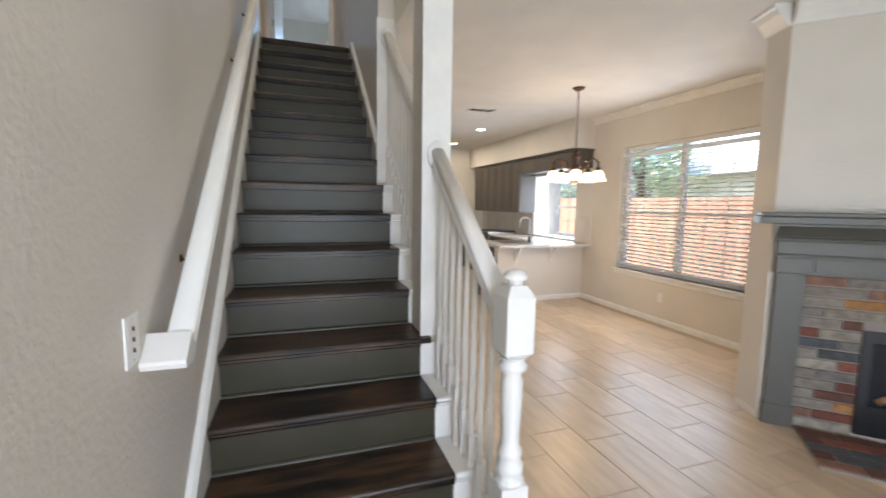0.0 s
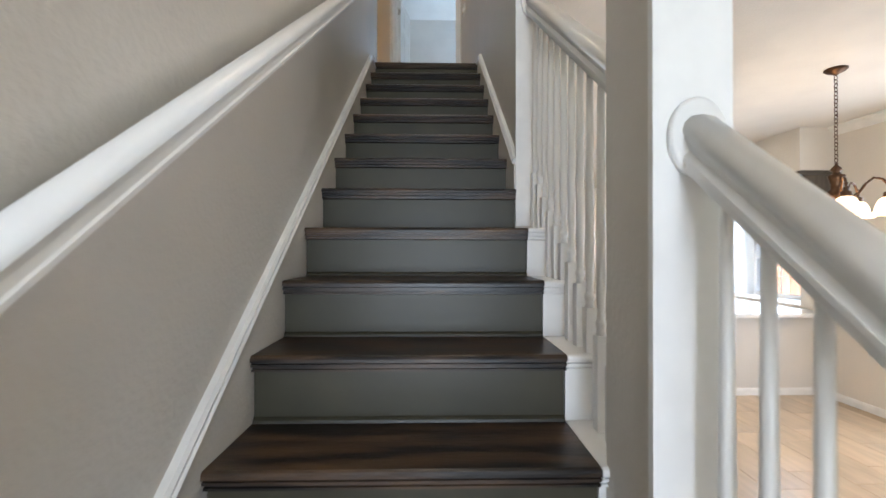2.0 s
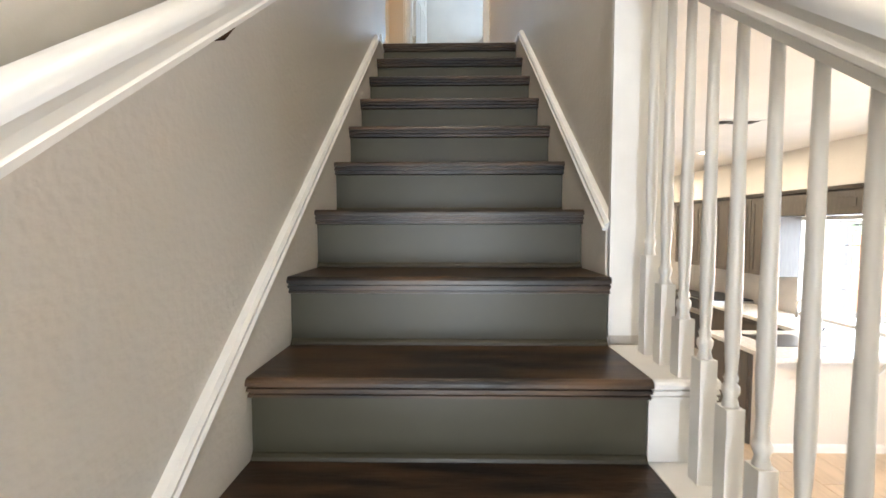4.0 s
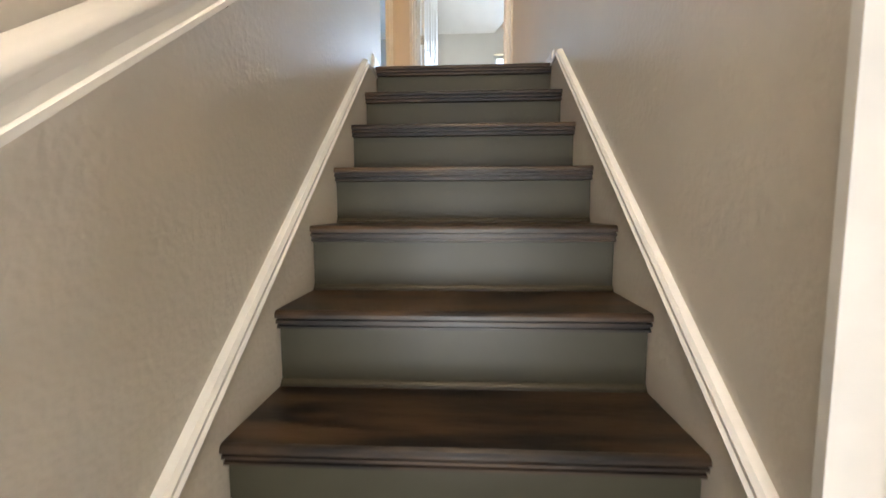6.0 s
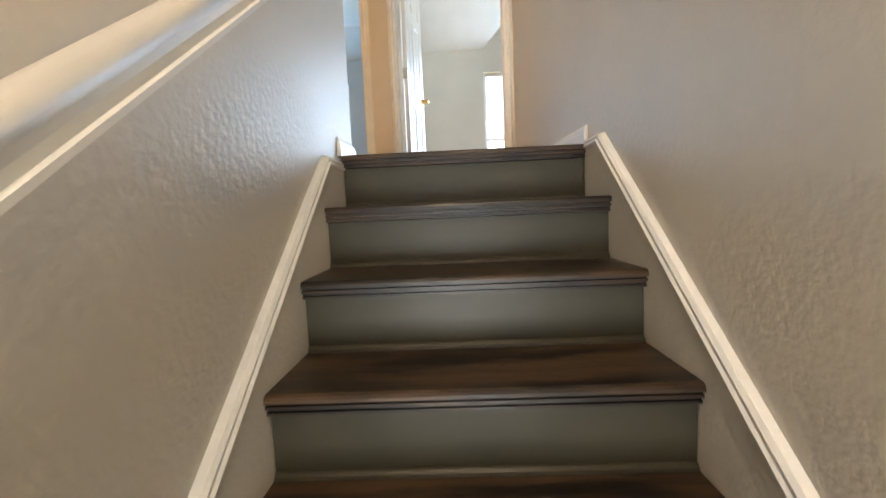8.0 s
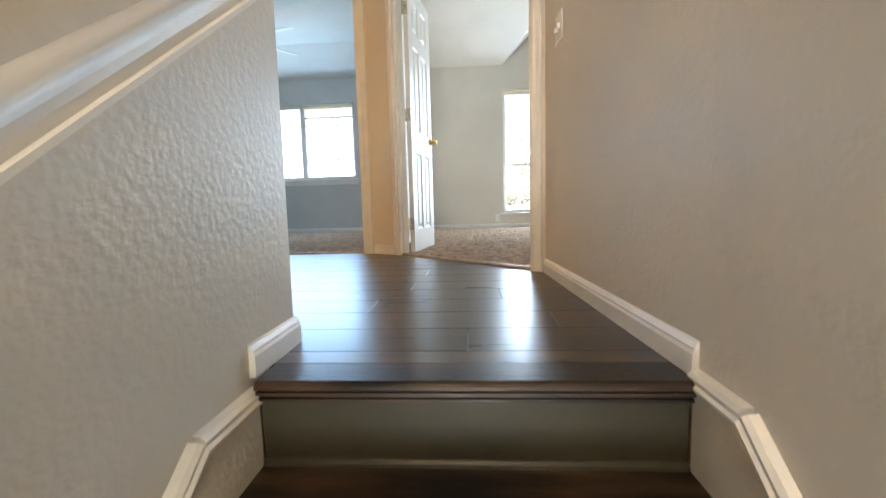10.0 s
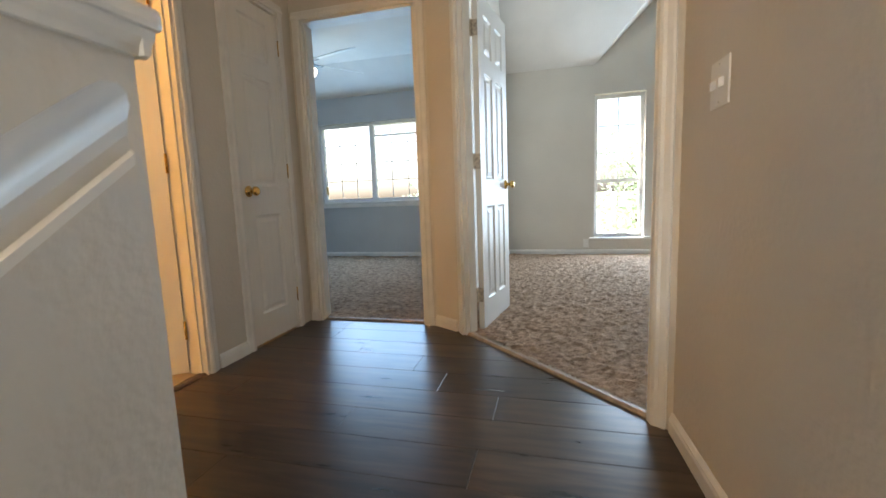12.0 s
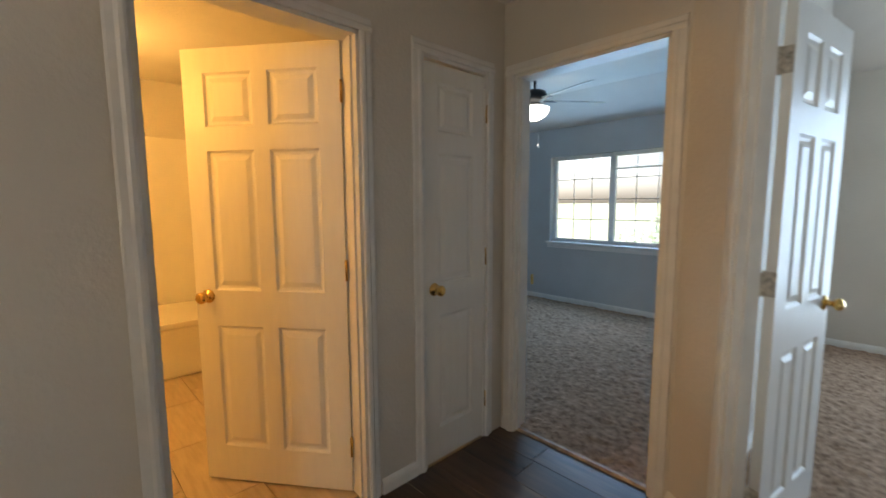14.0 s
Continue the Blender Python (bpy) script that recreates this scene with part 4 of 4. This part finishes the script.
def upper_cabinet(y0, y1, z0, z1, doors, label):
    c = thing("upper_cabinet", label, "kitchen cabinet", "upper kitchen cabinets")
    bm = B()
    box(bm, 4.245, X1 - 0.002, y0 + 0.001, y1 - 0.001, z0, z1, 0.003)
    part("body", bm, M_CABINET, c)
    w = (y1 - y0) / doors
    for i in range(doors):
        a, b = y0 + i * w + 0.006, y0 + (i + 1) * w - 0.006
        bm = boxes((4.228, 4.243, a, b, z0 + 0.008, z1 - 0.03))
        fr = 0.05
        for r in ((a, a + fr, z0 + 0.008, z1 - 0.03), (b - fr, b, z0 + 0.008, z1 - 0.03), (a + fr, b - fr, z0 + 0.008, z0 + 0.008 + fr), (a + fr, b - fr, z1 - 0.03 - fr, z1 - 0.03)):
            box(bm, 4.220, 4.2279, *r)
        if b - a > 0.14 and z1 - z0 > 0.2:
            box(bm, 4.222, 4.2279, a + fr + 0.02, b - fr - 0.02, z0 + 0.028 + fr, z1 - 0.05 - fr)
        part("door", bm, M_CABINET, c)
    return c


for y0, y1 in ((0.45, 1.0), (1.0, 1.55), (1.55, 2.08)):
    upper_cabinet(y0, y1, 2.02, 2.27, 1, "short grey-brown cabinet over the kitchen window")
for i in range(3):
    upper_cabinet(2.08 + i * 0.7, 2.78 + i * 0.7, 1.31, 2.27, 2, "tall grey-brown wall cabinet with raised-panel doors")
bm = B()
run(bm, (4.22, 0.43, 2.265), (4.22, 4.2, 2.265), [(0, 0), (0.012, 0.004), (0.03, 0.03), (0.034, 0.036), (0, 0.036)], (-1, 0, 0))
run(bm, (4.19, 0.45, 2.265), (X1, 0.45, 2.265), [(0, 0), (0.012, 0.004), (0.03, 0.03), (0.034, 0.036), (0, 0.036)], (0, -1, 0))
structure("trim", bm, M_CABINET, "grey-brown cabinet crown moulding", "cabinet crown")
structure("backsplash", boxes((X1 - 0.012, X1 - 0.001, 0.44, KW[0] - 0.001, 0.87, 1.29), (X1 - 0.012, X1 - 0.001, KW[1] + 0.001, 4.2, 0.87, 1.31)), M_BACKSPLASH,
          "pale tiled backsplash", "backsplash")
structure("wall_bar", boxes((3.08, X1, 0.60, 0.72, 0, 0.83)), M_WALL, "beige half wall under the bar counter")
top = thing("bar_counter", "pale stone bar counter on white corbels", "counter")
bm = B()
box(bm, 3.0, X1 - 0.0125, 0.40, 1.30, 0.831, 0.87, 0.006)
part("slab", bm, M_COUNTER, top)
for x in (3.35, 3.95):
    bm = B()
    box(bm, x, x + 0.035, 0.572, 0.599, 0.60, 0.83, 0.003)
    box(bm, x, x + 0.035, 0.43, 0.5715, 0.806, 0.83, 0.003)
    solid(bm, [(x + 0.006, 0.5718, 0.64), (x + 0.006, 0.5718, 0.675), (x + 0.006, 0.475, 0.8055), (x + 0.006, 0.445, 0.8055)], (0.023, 0, 0))
    part("corbel", bm, M_TRIM, top)
wt = thing("worktop", "pale stone kitchen worktop along the wall", "counter")
bm = B()
box(bm, 3.93, X1 - 0.013, 1.302, 2.74, 0.831, 0.87, 0.006)
part("slab", bm, M_COUNTER, wt)
for (x0, x1, y0, y1) in ((3.06, 3.9, 0.722, 1.25), (3.96, X1 - 0.002, 1.31, 2.74), (3.96, X1 - 0.002, 3.53, 4.3)):
    c = thing("base_cabinet", "dark grey-brown base cabinet", "kitchen cabinet", "base kitchen cabinets")
    bm = B()
    box(bm, x0, x1, y0, y1, 0.0, 0.829, 0.004)
    part("body", bm, M_CABINET, c)
    part("end_panel", boxes((x0 - 0.006, x0 - 0.001, y0 + 0.03, y1 - 0.03, 0.12, 0.80)), M_CABINET, c)
rg = thing("range", "stainless steel and black kitchen range", "range")
bm = B()
box(bm, 3.92, X1 - 0.015, 2.76, 3.52, 0.0, 0.90, 0.006)
part("body", bm, M_METAL, rg)
part("oven_door", boxes((3.905, 3.919, 2.80, 3.48, 0.20, 0.68)), M_BLACK, rg)
part("cooktop", boxes((3.93, X1 - 0.02, 2.78, 3.50, 0.901, 0.915)), M_BLACK, rg)
part("control_panel", boxes((3.905, 3.919, 2.78, 3.50, 0.76, 0.89)), M_BLACK, rg)
bm = B()
tube(bm, [(3.88, 2.84, 0.71), (3.88, 3.44, 0.71)], 0.012)
box(bm, 3.88, 3.92, 2.86, 2.88, 0.70, 0.72)
box(bm, 3.88, 3.92, 3.40, 3.42, 0.70, 0.72)
part("oven_handle", bm, M_METAL, rg)
sk = thing("kitchen_sink", "dark undermount sink in the bar counter", "sink")
part("basin", boxes((3.25, 3.72, 0.72, 1.12, 0.8705, 0.876)), mat("sink_steel", (0.12, 0.11, 0.10), 0.3, 0.8), sk)
fc = thing("faucet", "tall steel gooseneck kitchen faucet", "faucet")
bm = B()
tube(bm, [(3.80, 0.95, 0.87)] + [(3.80, 0.95, 0.95 + 0.05 * i) for i in range(5)] +
     [(3.80 - 0.09 + 0.09 * math.cos(a), 0.95, 1.17 + 0.09 * math.sin(a)) for a in [math.pi * i / 8 for i in range(9)]] + [(3.62, 0.95, 1.08)], 0.011)
part("spout", bm, M_METAL, fc)
bm = B()
lathe(bm, [(0.028, 0.871), (0.028, 0.885), (0.02, 0.895), (0.019, 0.96), (0.012, 0.965)], (3.80, 0.95, 0), 16)
tube(bm, [(3.80, 0.95, 0.93), (3.85, 0.94, 0.95), (3.87, 0.94, 0.985)], 0.007)
part("base", bm, M_BLACK, fc)


# plates on the walls
def plate(name, m, w, h, kind, label, cat):
    p = thing(name, label, cat, m=m)
    bm = B()
    box(bm, -w / 2, w / 2, -0.006, -0.0005, -h / 2, h / 2, 0.003)
    part("plate", bm, M_PLASTIC, p)
    if kind == "toggle":
        for x in (-0.023, 0.023):
            bm = B()
            solid(bm, [(x - 0.005, -0.006, -0.01), (x + 0.005, -0.006, -0.01), (x + 0.005, -0.006, 0.012), (x - 0.005, -0.006, 0.012)], (0, -0.013, -0.006))
            part("toggle", bm, M_PLASTIC, p)
    elif kind == "dots":
        for z in (-0.025, 0.0, 0.025):
            bm = B()
            box(bm, -0.003, 0.003, -0.010, -0.006, z - 0.005, z + 0.005, 0.001)
            part("button", bm, M_BRONZE, p)
    else:
        for z in (-0.02, 0.02):
            bm = B()
            box(bm, -0.014, 0.014, -0.008, -0.006, z - 0.013, z + 0.013, 0.002)
            part("socket", bm, M_PLASTIC, p)
    for z in ((-0.047, 0.047) if kind != "outlet" else (0.0,)):
        bm = B()
        lathe(bm, [(0.003, 0.0), (0.002, 0.0012)], n=8, m=pose(0, -0.006, z, 90, 0, 0))
        part("screw", bm, M_METAL, p)
    return p


plate("light_switch", pose(0.8695, 1.12, 4.270, 0, 0, -87.5), 0.108, 0.118, "toggle", "white double toggle switch plate beside the opening", "light switch")
plate("light_switch", pose(WL, -3.852, 1.137, 0, 0, 90), 0.082, 0.118, "dots", "white switch plate beside the handrail end", "light switch")
plate("outlet", pose(0.90, B2Y, 3.31), 0.07, 0.115, "outlet", "white wall outlet above carpet", "outlet")
plate("outlet", pose(X1, -0.95, 0.33, 0, 0, -90), 0.07, 0.115, "outlet", "white wall outlet near the dining floor", "outlet")


# ---- bedroom fan
def fan(x, y):
    f = thing("ceiling_fan", "dark ceiling fan with pale blades and a lit glass bowl", "ceiling fan", m=pose(x, y, 0))
    zc = 5.76
    bm = B()
    lathe(bm, [(0.065, zc), (0.06, zc - 0.03), (0.03, zc - 0.055), (0.014, zc - 0.06), (0.013, zc - 0.20), (0.03, zc - 0.205)], n=20)
    part("mount", bm, M_BLACK, f)
    zc -= 0.08
    bm = B()
    lathe(bm, [(0.05, zc - 0.12), (0.10, zc - 0.135), (0.115, zc - 0.17), (0.11, zc - 0.21), (0.06, zc - 0.235), (0.05, zc - 0.26), (0.075, zc - 0.27)], n=24)
    part("motor", bm, M_BLACK, f)
    bm = B()
    lathe(bm, [(0.085, zc - 0.268), (0.138, zc - 0.285), (0.132, zc - 0.325), (0.10, zc - 0.365), (0.045, zc - 0.395), (0.005, zc - 0.40)], n=24)
    part("light_bowl", bm, glow("lit_bowl", (1.0, 0.93, 0.80), 0.8), f, "lit white glass bowl")
    for k in range(5):
        a = 2 * math.pi * k / 5 + 0.96
        bm = B()
        v = [(0.17, -0.055), (0.30, -0.068), (0.63, -0.074), (0.69, -0.05), (0.71, 0.0), (0.69, 0.05), (0.63, 0.074), (0.30, 0.068), (0.17, 0.055)]
        solid(bm, [(p, q, zc - 0.215 + q * 0.3) for p, q in v], (0, 0, 0.007))
        bl = part("blade", bm, M_DOOR, f, m=pose(0, 0, 0, 0, 0, math.degrees(a)))
        bm = boxes((0.10, 0.22, -0.02, 0.02, zc - 0.224, zc - 0.217))
        part("blade_iron", bm, M_BLACK, bl)
    bm = B()
    tube(bm, [(0.05, 0, zc - 0.27), (0.05, 0, zc - 0.62)], 0.0015, 5)
    lathe(bm, [(0.003, zc - 0.65), (0.008, zc - 0.64), (0.004, zc - 0.62)], (0.05, 0, 0), 8)
    part("pull_chain", bm, M_METAL, f)


fan(-2.08, 4.0)

# ---- bathroom
tub = thing("bathtub", "cream bathtub with a moulded wall surround", "bathtub")
bm = B()
box(bm, -4.22, -3.45, -0.55, 2.15, ZL + 0.004, ZL + 0.40, 0.02)
box(bm, -4.22, -3.43, -0.55, 2.15, ZL + 0.40, ZL + 0.45, 0.015)
part("tub_body", bm, M_TUB, tub)
bm = B()
box(bm, -4.228, -4.20, -0.58, 2.19, ZL + 0.451, ZL + 1.95, 0.006)
box(bm, -4.20, -3.45, 2.165, 2.195, ZL + 0.451, ZL + 1.95, 0.006)
part("wall_surround", bm, M_TUB, tub)

# ---- carpets
def carpet(name, x0, x1, y0, y1, step, keep, label):
    nx, ny = int((x1 - x0) / step) + 1, int((y1 - y0) / step) + 1
    rng = np.random.default_rng(7)
    vs, idx = [], {}
    for j in range(ny + 1):
        for i in range(nx + 1):
            x, y = min(x0 + i * step, x1), min(y0 + j * step, y1)
            z = ZL + 0.008 + 0.009 * noise.noise((x * 9, y * 9, 0)) + 0.012 * noise.noise((x * 24, y * 24, 3)) + 0.006 * rng.random()
            idx[i, j] = len(vs)
            vs.append((x, y, z))
    fs = [(idx[i, j], idx[i + 1, j], idx[i + 1, j + 1], idx[i, j + 1]) for j in range(ny) for i in range(nx)
          if keep(x0 + (i + 0.5) * step, y0 + (j + 0.5) * step)]
    me = bpy.data.meshes.new(name)
    me.from_pydata(vs, [], fs)
    me.materials.append(M_CARPET)
    return tagged(new(name, me), label, "carpet", kind="structure")


carpet("floor_carpet_bedroom", -4.48, -0.27, 2.56, B1Y, 0.03, lambda x, y: True, "brown shaggy bedroom carpet")
carpet("floor_carpet_master", -0.15, 4.55, 0.12, B2Y, 0.022, lambda x, y: x + y > 2.29 + 0.04 and not (x < 1.05 and y < 1.3), "brown shaggy carpet, sunlit by the windows")

# thresholds
def strip(p0, p1, w, h, material, label):
    d = (Vector(p1) - Vector(p0)).normalized()
    bm = B()
    run(bm, p0, p1, [(-w / 2, 0), (w / 2, 0), (w / 2, h * 0.4), (w * 0.25, h), (-w * 0.25, h), (-w / 2, h * 0.4)], (-d.y, d.x, 0))
    return structure("threshold", bm, material, label, "threshold")


M_STRIP = mat("pale_wood_strip", (0.36, 0.27, 0.20), 0.5, vary=0.12, scale=20)
strip((-1.155, 2.545, ZL - 0.002), (-0.39, 2.545, ZL - 0.002), 0.04, 0.016, M_STRIP, "pale metal carpet strip in the doorway")
strip((-0.055, 2.355, ZL - 0.002), (0.82, 1.48, ZL - 0.002), 0.045, 0.018, M_STRIP, "pale wooden carpet strip across the opening")
strip((HX - 0.03, 0.795, ZL - 0.002), (HX - 0.03, 1.535, ZL - 0.002), 0.05, 0.012, M_PLANK, "dark wooden reducer strip at the bathroom")

# ---- outside
ground = boxes((-3000, 3000, -3000, 3000, -0.6, -0.25))
structure("ground", ground, M_GRASS, "flat lawn around the house", "ground")


def fence(x, y0, y1):
    f = thing("fence", "tall red cedar board fence", "fence")
    bm = B()
    box(bm, -0.009, 0.009, -0.066, 0.066, 0, 1.97, 0.003)
    me = mesh("board", bm, M_FENCE)
    n = int((y1 - y0) / 0.138)
    for i in range(n):
        part("board", me, None, f, m=pose(x + 0.004 * (i % 2), y0 + i * 0.138, -0.26 + 0.012 * math.sin(i * 2.3)))
    for z in (0.1, 0.85, 1.45):
        part("rail", boxes((x + 0.014, x + 0.055, y0 - 0.07, y1, z - 0.045, z + 0.045)), M_FENCE, f)


fence(9.6, -5.0, 10.0)


# out-of-view slab added to block the sun from the bedroom carpet
structure("unseen_sunshade", boxes((-4.7, -0.3, B1Y + 0.17, B1Y + 0.72, 5.80, 5.92)), M_TRIM, "unseen white slab added to keep sun out of a bedroom window", "eave")


def tree(x, y, h, r, seed):
    t = thing("tree", "broad leafy green tree", "tree", "trees outside", m=pose(x, y, -0.26))
    rnd = random.Random(seed)
    bm = B()
    lathe(bm, [(0.24, 0), (0.17, h * 0.2), (0.13, h * 0.45), (0.05, h * 0.8)], n=10)
    tips = []
    for i in range(11):
        a, zz = rnd.uniform(0, 6.28), h * rnd.uniform(0.3, 0.7)
        rr = r * rnd.uniform(0.5, 0.9)
        tip = (rr * math.cos(a), rr * math.sin(a), zz + h * rnd.uniform(0.1, 0.3))
        tube(bm, [(0, 0, zz), (tip[0] * 0.5, tip[1] * 0.5, zz + (tip[2] - zz) * 0.6), tip], 0.03, 6)
        tips.append(tip)
    part("trunk", bm, M_BARK, t)
    tips += [(0, 0, h * 0.85), (0.3 * r, -0.2 * r, h * 0.9)]
    vs, fs = [], []
    for tip in tips:
        for k in range(260):
            c = Vector(tip) + Vector((rnd.gauss(0, 1), rnd.gauss(0, 1), rnd.gauss(0, 0.7))) * r * 0.27
            u = Vector((rnd.uniform(-1, 1), rnd.uniform(-1, 1), rnd.uniform(-1, 1))).normalized()
            v = u.orthogonal().normalized()
            s = rnd.uniform(0.07, 0.15)
            n = len(vs)
            vs += [c - u * s, c + v * s * 0.5, c + u * s, c - v * s * 0.5]
            fs.append((n, n + 1, n + 2, n + 3))
    me = bpy.data.meshes.new("crown")
    me.from_pydata([tuple(v) for v in vs], [], fs)
    me.materials.append(M_LEAF)
    part("crown", me, None, t)


tree(12.6, 7.9, 5.4, 1.7, 1)
tree(14.5, 13.5, 6.0, 2.4, 2)
tree(4.5, 19.0, 6.0, 2.7, 3)
tree(9.5, 21.0, 5.4, 2.6, 5)
tree(-6.2, 21.0, 4.2, 2.2, 4)


def house(x, y, w, d, h, rot, label):
    g = thing("house", label, "house", "neighbouring houses", m=pose(x, y, -0.26, 0, 0, rot))
    mw = mat("pale_siding", (0.62, 0.60, 0.56), 0.8, vary=0.05, scale=2, bump=0.3, bscale=12, stretch=(0.2, 0.2, 6))
    mp = mat("dim_pane", (0.22, 0.25, 0.28), 0.1, vary=0.1)
    part("wall", boxes((-w / 2, w / 2, -d / 2, d / 2, 0, h)), mw, g)
    bm = B()
    solid(bm, [(-w / 2 - 0.4, -d / 2 - 0.5, h - 0.1), (-w / 2 - 0.4, 0, h + d * 0.32), (-w / 2 - 0.4, d / 2 + 0.5, h - 0.1)], (w + 0.8, 0, 0))
    part("roof", bm, mat("grey_shingles", (0.60, 0.64, 0.70), 0.9, vary=0.2, scale=14, bump=0.6, bscale=30), g)
    for i in range(3):
        xx = -w / 2 + w * (i + 0.5) / 3
        wf = part("window", boxes((xx - 0.55, xx + 0.55, -d / 2 - 0.04, -d / 2 - 0.001, 1.0, 2.3)), M_VINYL, g)
        part("pane", boxes((xx - 0.47, xx + 0.47, -d / 2 - 0.05, -d / 2 - 0.041, 1.08, 2.22)), mp, wf)


house(18.0, 4.2, 10, 7, 3.0, 90, "pale neighbouring house with a shingle roof beyond the fence")
house(-9.0, 70.0, 12, 8, 3.0, 0, "pale neighbouring house with a shingle roof behind trees")
house(22.0, 72.0, 11, 8, 3.0, 0, "pale neighbouring house with a shingle roof down the street")


# ---- floor pieces
def slab_piece(pts, z0, z1, ch=0.003):
    """A thin piece with a chamfered top from a convex plan outline."""
    c = Vector((sum(p[0] for p in pts) / len(pts), sum(p[1] for p in pts) / len(pts)))
    bm = B()
    lo = [bm.verts.new((x, y, z0)) for x, y in pts]
    mi = [bm.verts.new((x, y, z1 - ch)) for x, y in pts]
    hi = []
    for x, y in pts:
        v = Vector((x, y)) - c
        q = c + Vector((v.x - math.copysign(ch, v.x), v.y - math.copysign(ch, v.y)))
        hi.append(bm.verts.new((q.x, q.y, z1)))
    n = len(pts)
    for a, b in ((lo, mi), (mi, hi)):
        for i in range(n):
            bm.faces.new((a[i], a[(i + 1) % n], b[(i + 1) % n], b[i]))
    bm.faces.new(hi)
    bmesh.ops.recalc_face_normals(bm, faces=bm.faces)
    return bm


def clip(poly, region):
    out = list(poly)
    n = len(region)
    for i in range(n):
        ax, ay = region[i]
        bx, by = region[(i + 1) % n]
        inside = lambda p: (bx - ax) * (p[1] - ay) - (by - ay) * (p[0] - ax) >= -1e-9
        res = []
        for k in range(len(out)):
            p, q = out[k - 1], out[k]
            ip, iq = inside(p), inside(q)
            if ip != iq:
                d1 = (bx - ax) * (p[1] - ay) - (by - ay) * (p[0] - ax)
                d2 = (bx - ax) * (q[1] - ay) - (by - ay) * (q[0] - ax)
                t = d1 / (d1 - d2)
                res.append((p[0] + (q[0] - p[0]) * t, p[1] + (q[1] - p[1]) * t))
            if iq:
                res.append(q)
        out = res
        if not out:
            return []
    return out


def planks():
    fl = tagged(new("floor_planks"), "dark brown wood-look plank landing floor, scuffed and glossy", "floor", kind="structure")
    area = [(HX + 0.001, 0.11), (WR - 0.001, 0.11), (WR - 0.001, 1.33), (0.83, 1.465), (-0.075, 2.37), (-0.125, 2.395), (-0.36, 2.53), (-1.175, 2.53), (HX + 0.001, 2.49)]
    starts = {0: 0.58, 1: 0.2, 2: -0.35, 3: 0.225, 4: -0.05, 5: -0.23, 6: -0.624, 7: -0.9, -1: 0.1, -2: -0.5, -3: 0.45, -4: 0.0}
    for r in range(-4, 9):
        y0 = 0.778 + r * 0.196
        x = starts.get(r, 0.3) - 3 * 1.22
        while x < 1.2:
            p = clip([(x + 0.0008, y0 + 0.0008), (x + 1.2192, y0 + 0.0008), (x + 1.2192, y0 + 0.1952), (x + 0.0008, y0 + 0.1952)], area)
            if len(p) >= 3:
                part("plank", slab_piece(p, ZL - 0.0115, ZL, 0.0012), M_PLANK, fl)
            x += 1.22
    part("plank", boxes((HX + 0.001, -0.141, -3.89, 0.109, ZL - 0.0115, ZL)), M_PLANK, fl)


planks()


def bath_tiles():
    fl = tagged(new("floor_bath_tiles"), "warm beige wood-look bathroom tiles", "floor", kind="structure")
    me = mesh("tile", slab_piece([(0.002, 0.002), (0.608, 0.002), (0.608, 0.303), (0.002, 0.303)], -0.0115, -0.001, 0.002), M_BATHTILE)
    for j in range(9):
        for i in range(5):
            x = HX - T + 0.05 - 0.61 * (i + 1) + (0.2 if j % 2 else 0.0)
            if x > -3.9:
                part("tile", me, None, fl, m=pose(x, -0.58 + j * 0.305, ZL))


bath_tiles()


def tiles():
    fl = tagged(new("floor_tiles"), "pale beige wood-look floor tiles with thin grout joints", "floor", kind="structure")
    w, l = 0.305, 0.61
    me = mesh("tile", slab_piece([(0.002, 0.002), (w - 0.002, 0.002), (w - 0.002, l - 0.002), (0.002, l - 0.002)], -0.0115, 0.0, 0.0025), M_TILE)
    far = B()
    shift = {0: -2.735, 1: -2.285, 2: -2.68, 3: -2.334}
    for i in range(-7, 9):
        x = 1.995 + (i - 1) * w
        base = shift[i % 4] - 8 * l
        for j in range(24):
            y = base + j * l
            if y > 4.5 or y < -7.6 or x + w > 4.9 or x < -0.33:
                continue
            if x < 0.95 and y > -3.9:
                continue
            if -4.7 < y < 0.6 and x < 4.5:
                part("tile", me, None, fl, m=pose(x, y, 0))
            else:
                box(far, x + 0.002, x + w - 0.002, y + 0.002, y + l - 0.002, -0.0115, 0.0)
    tagged(part("far_tiles", far, M_TILE, fl), kind="stuff")


tiles()
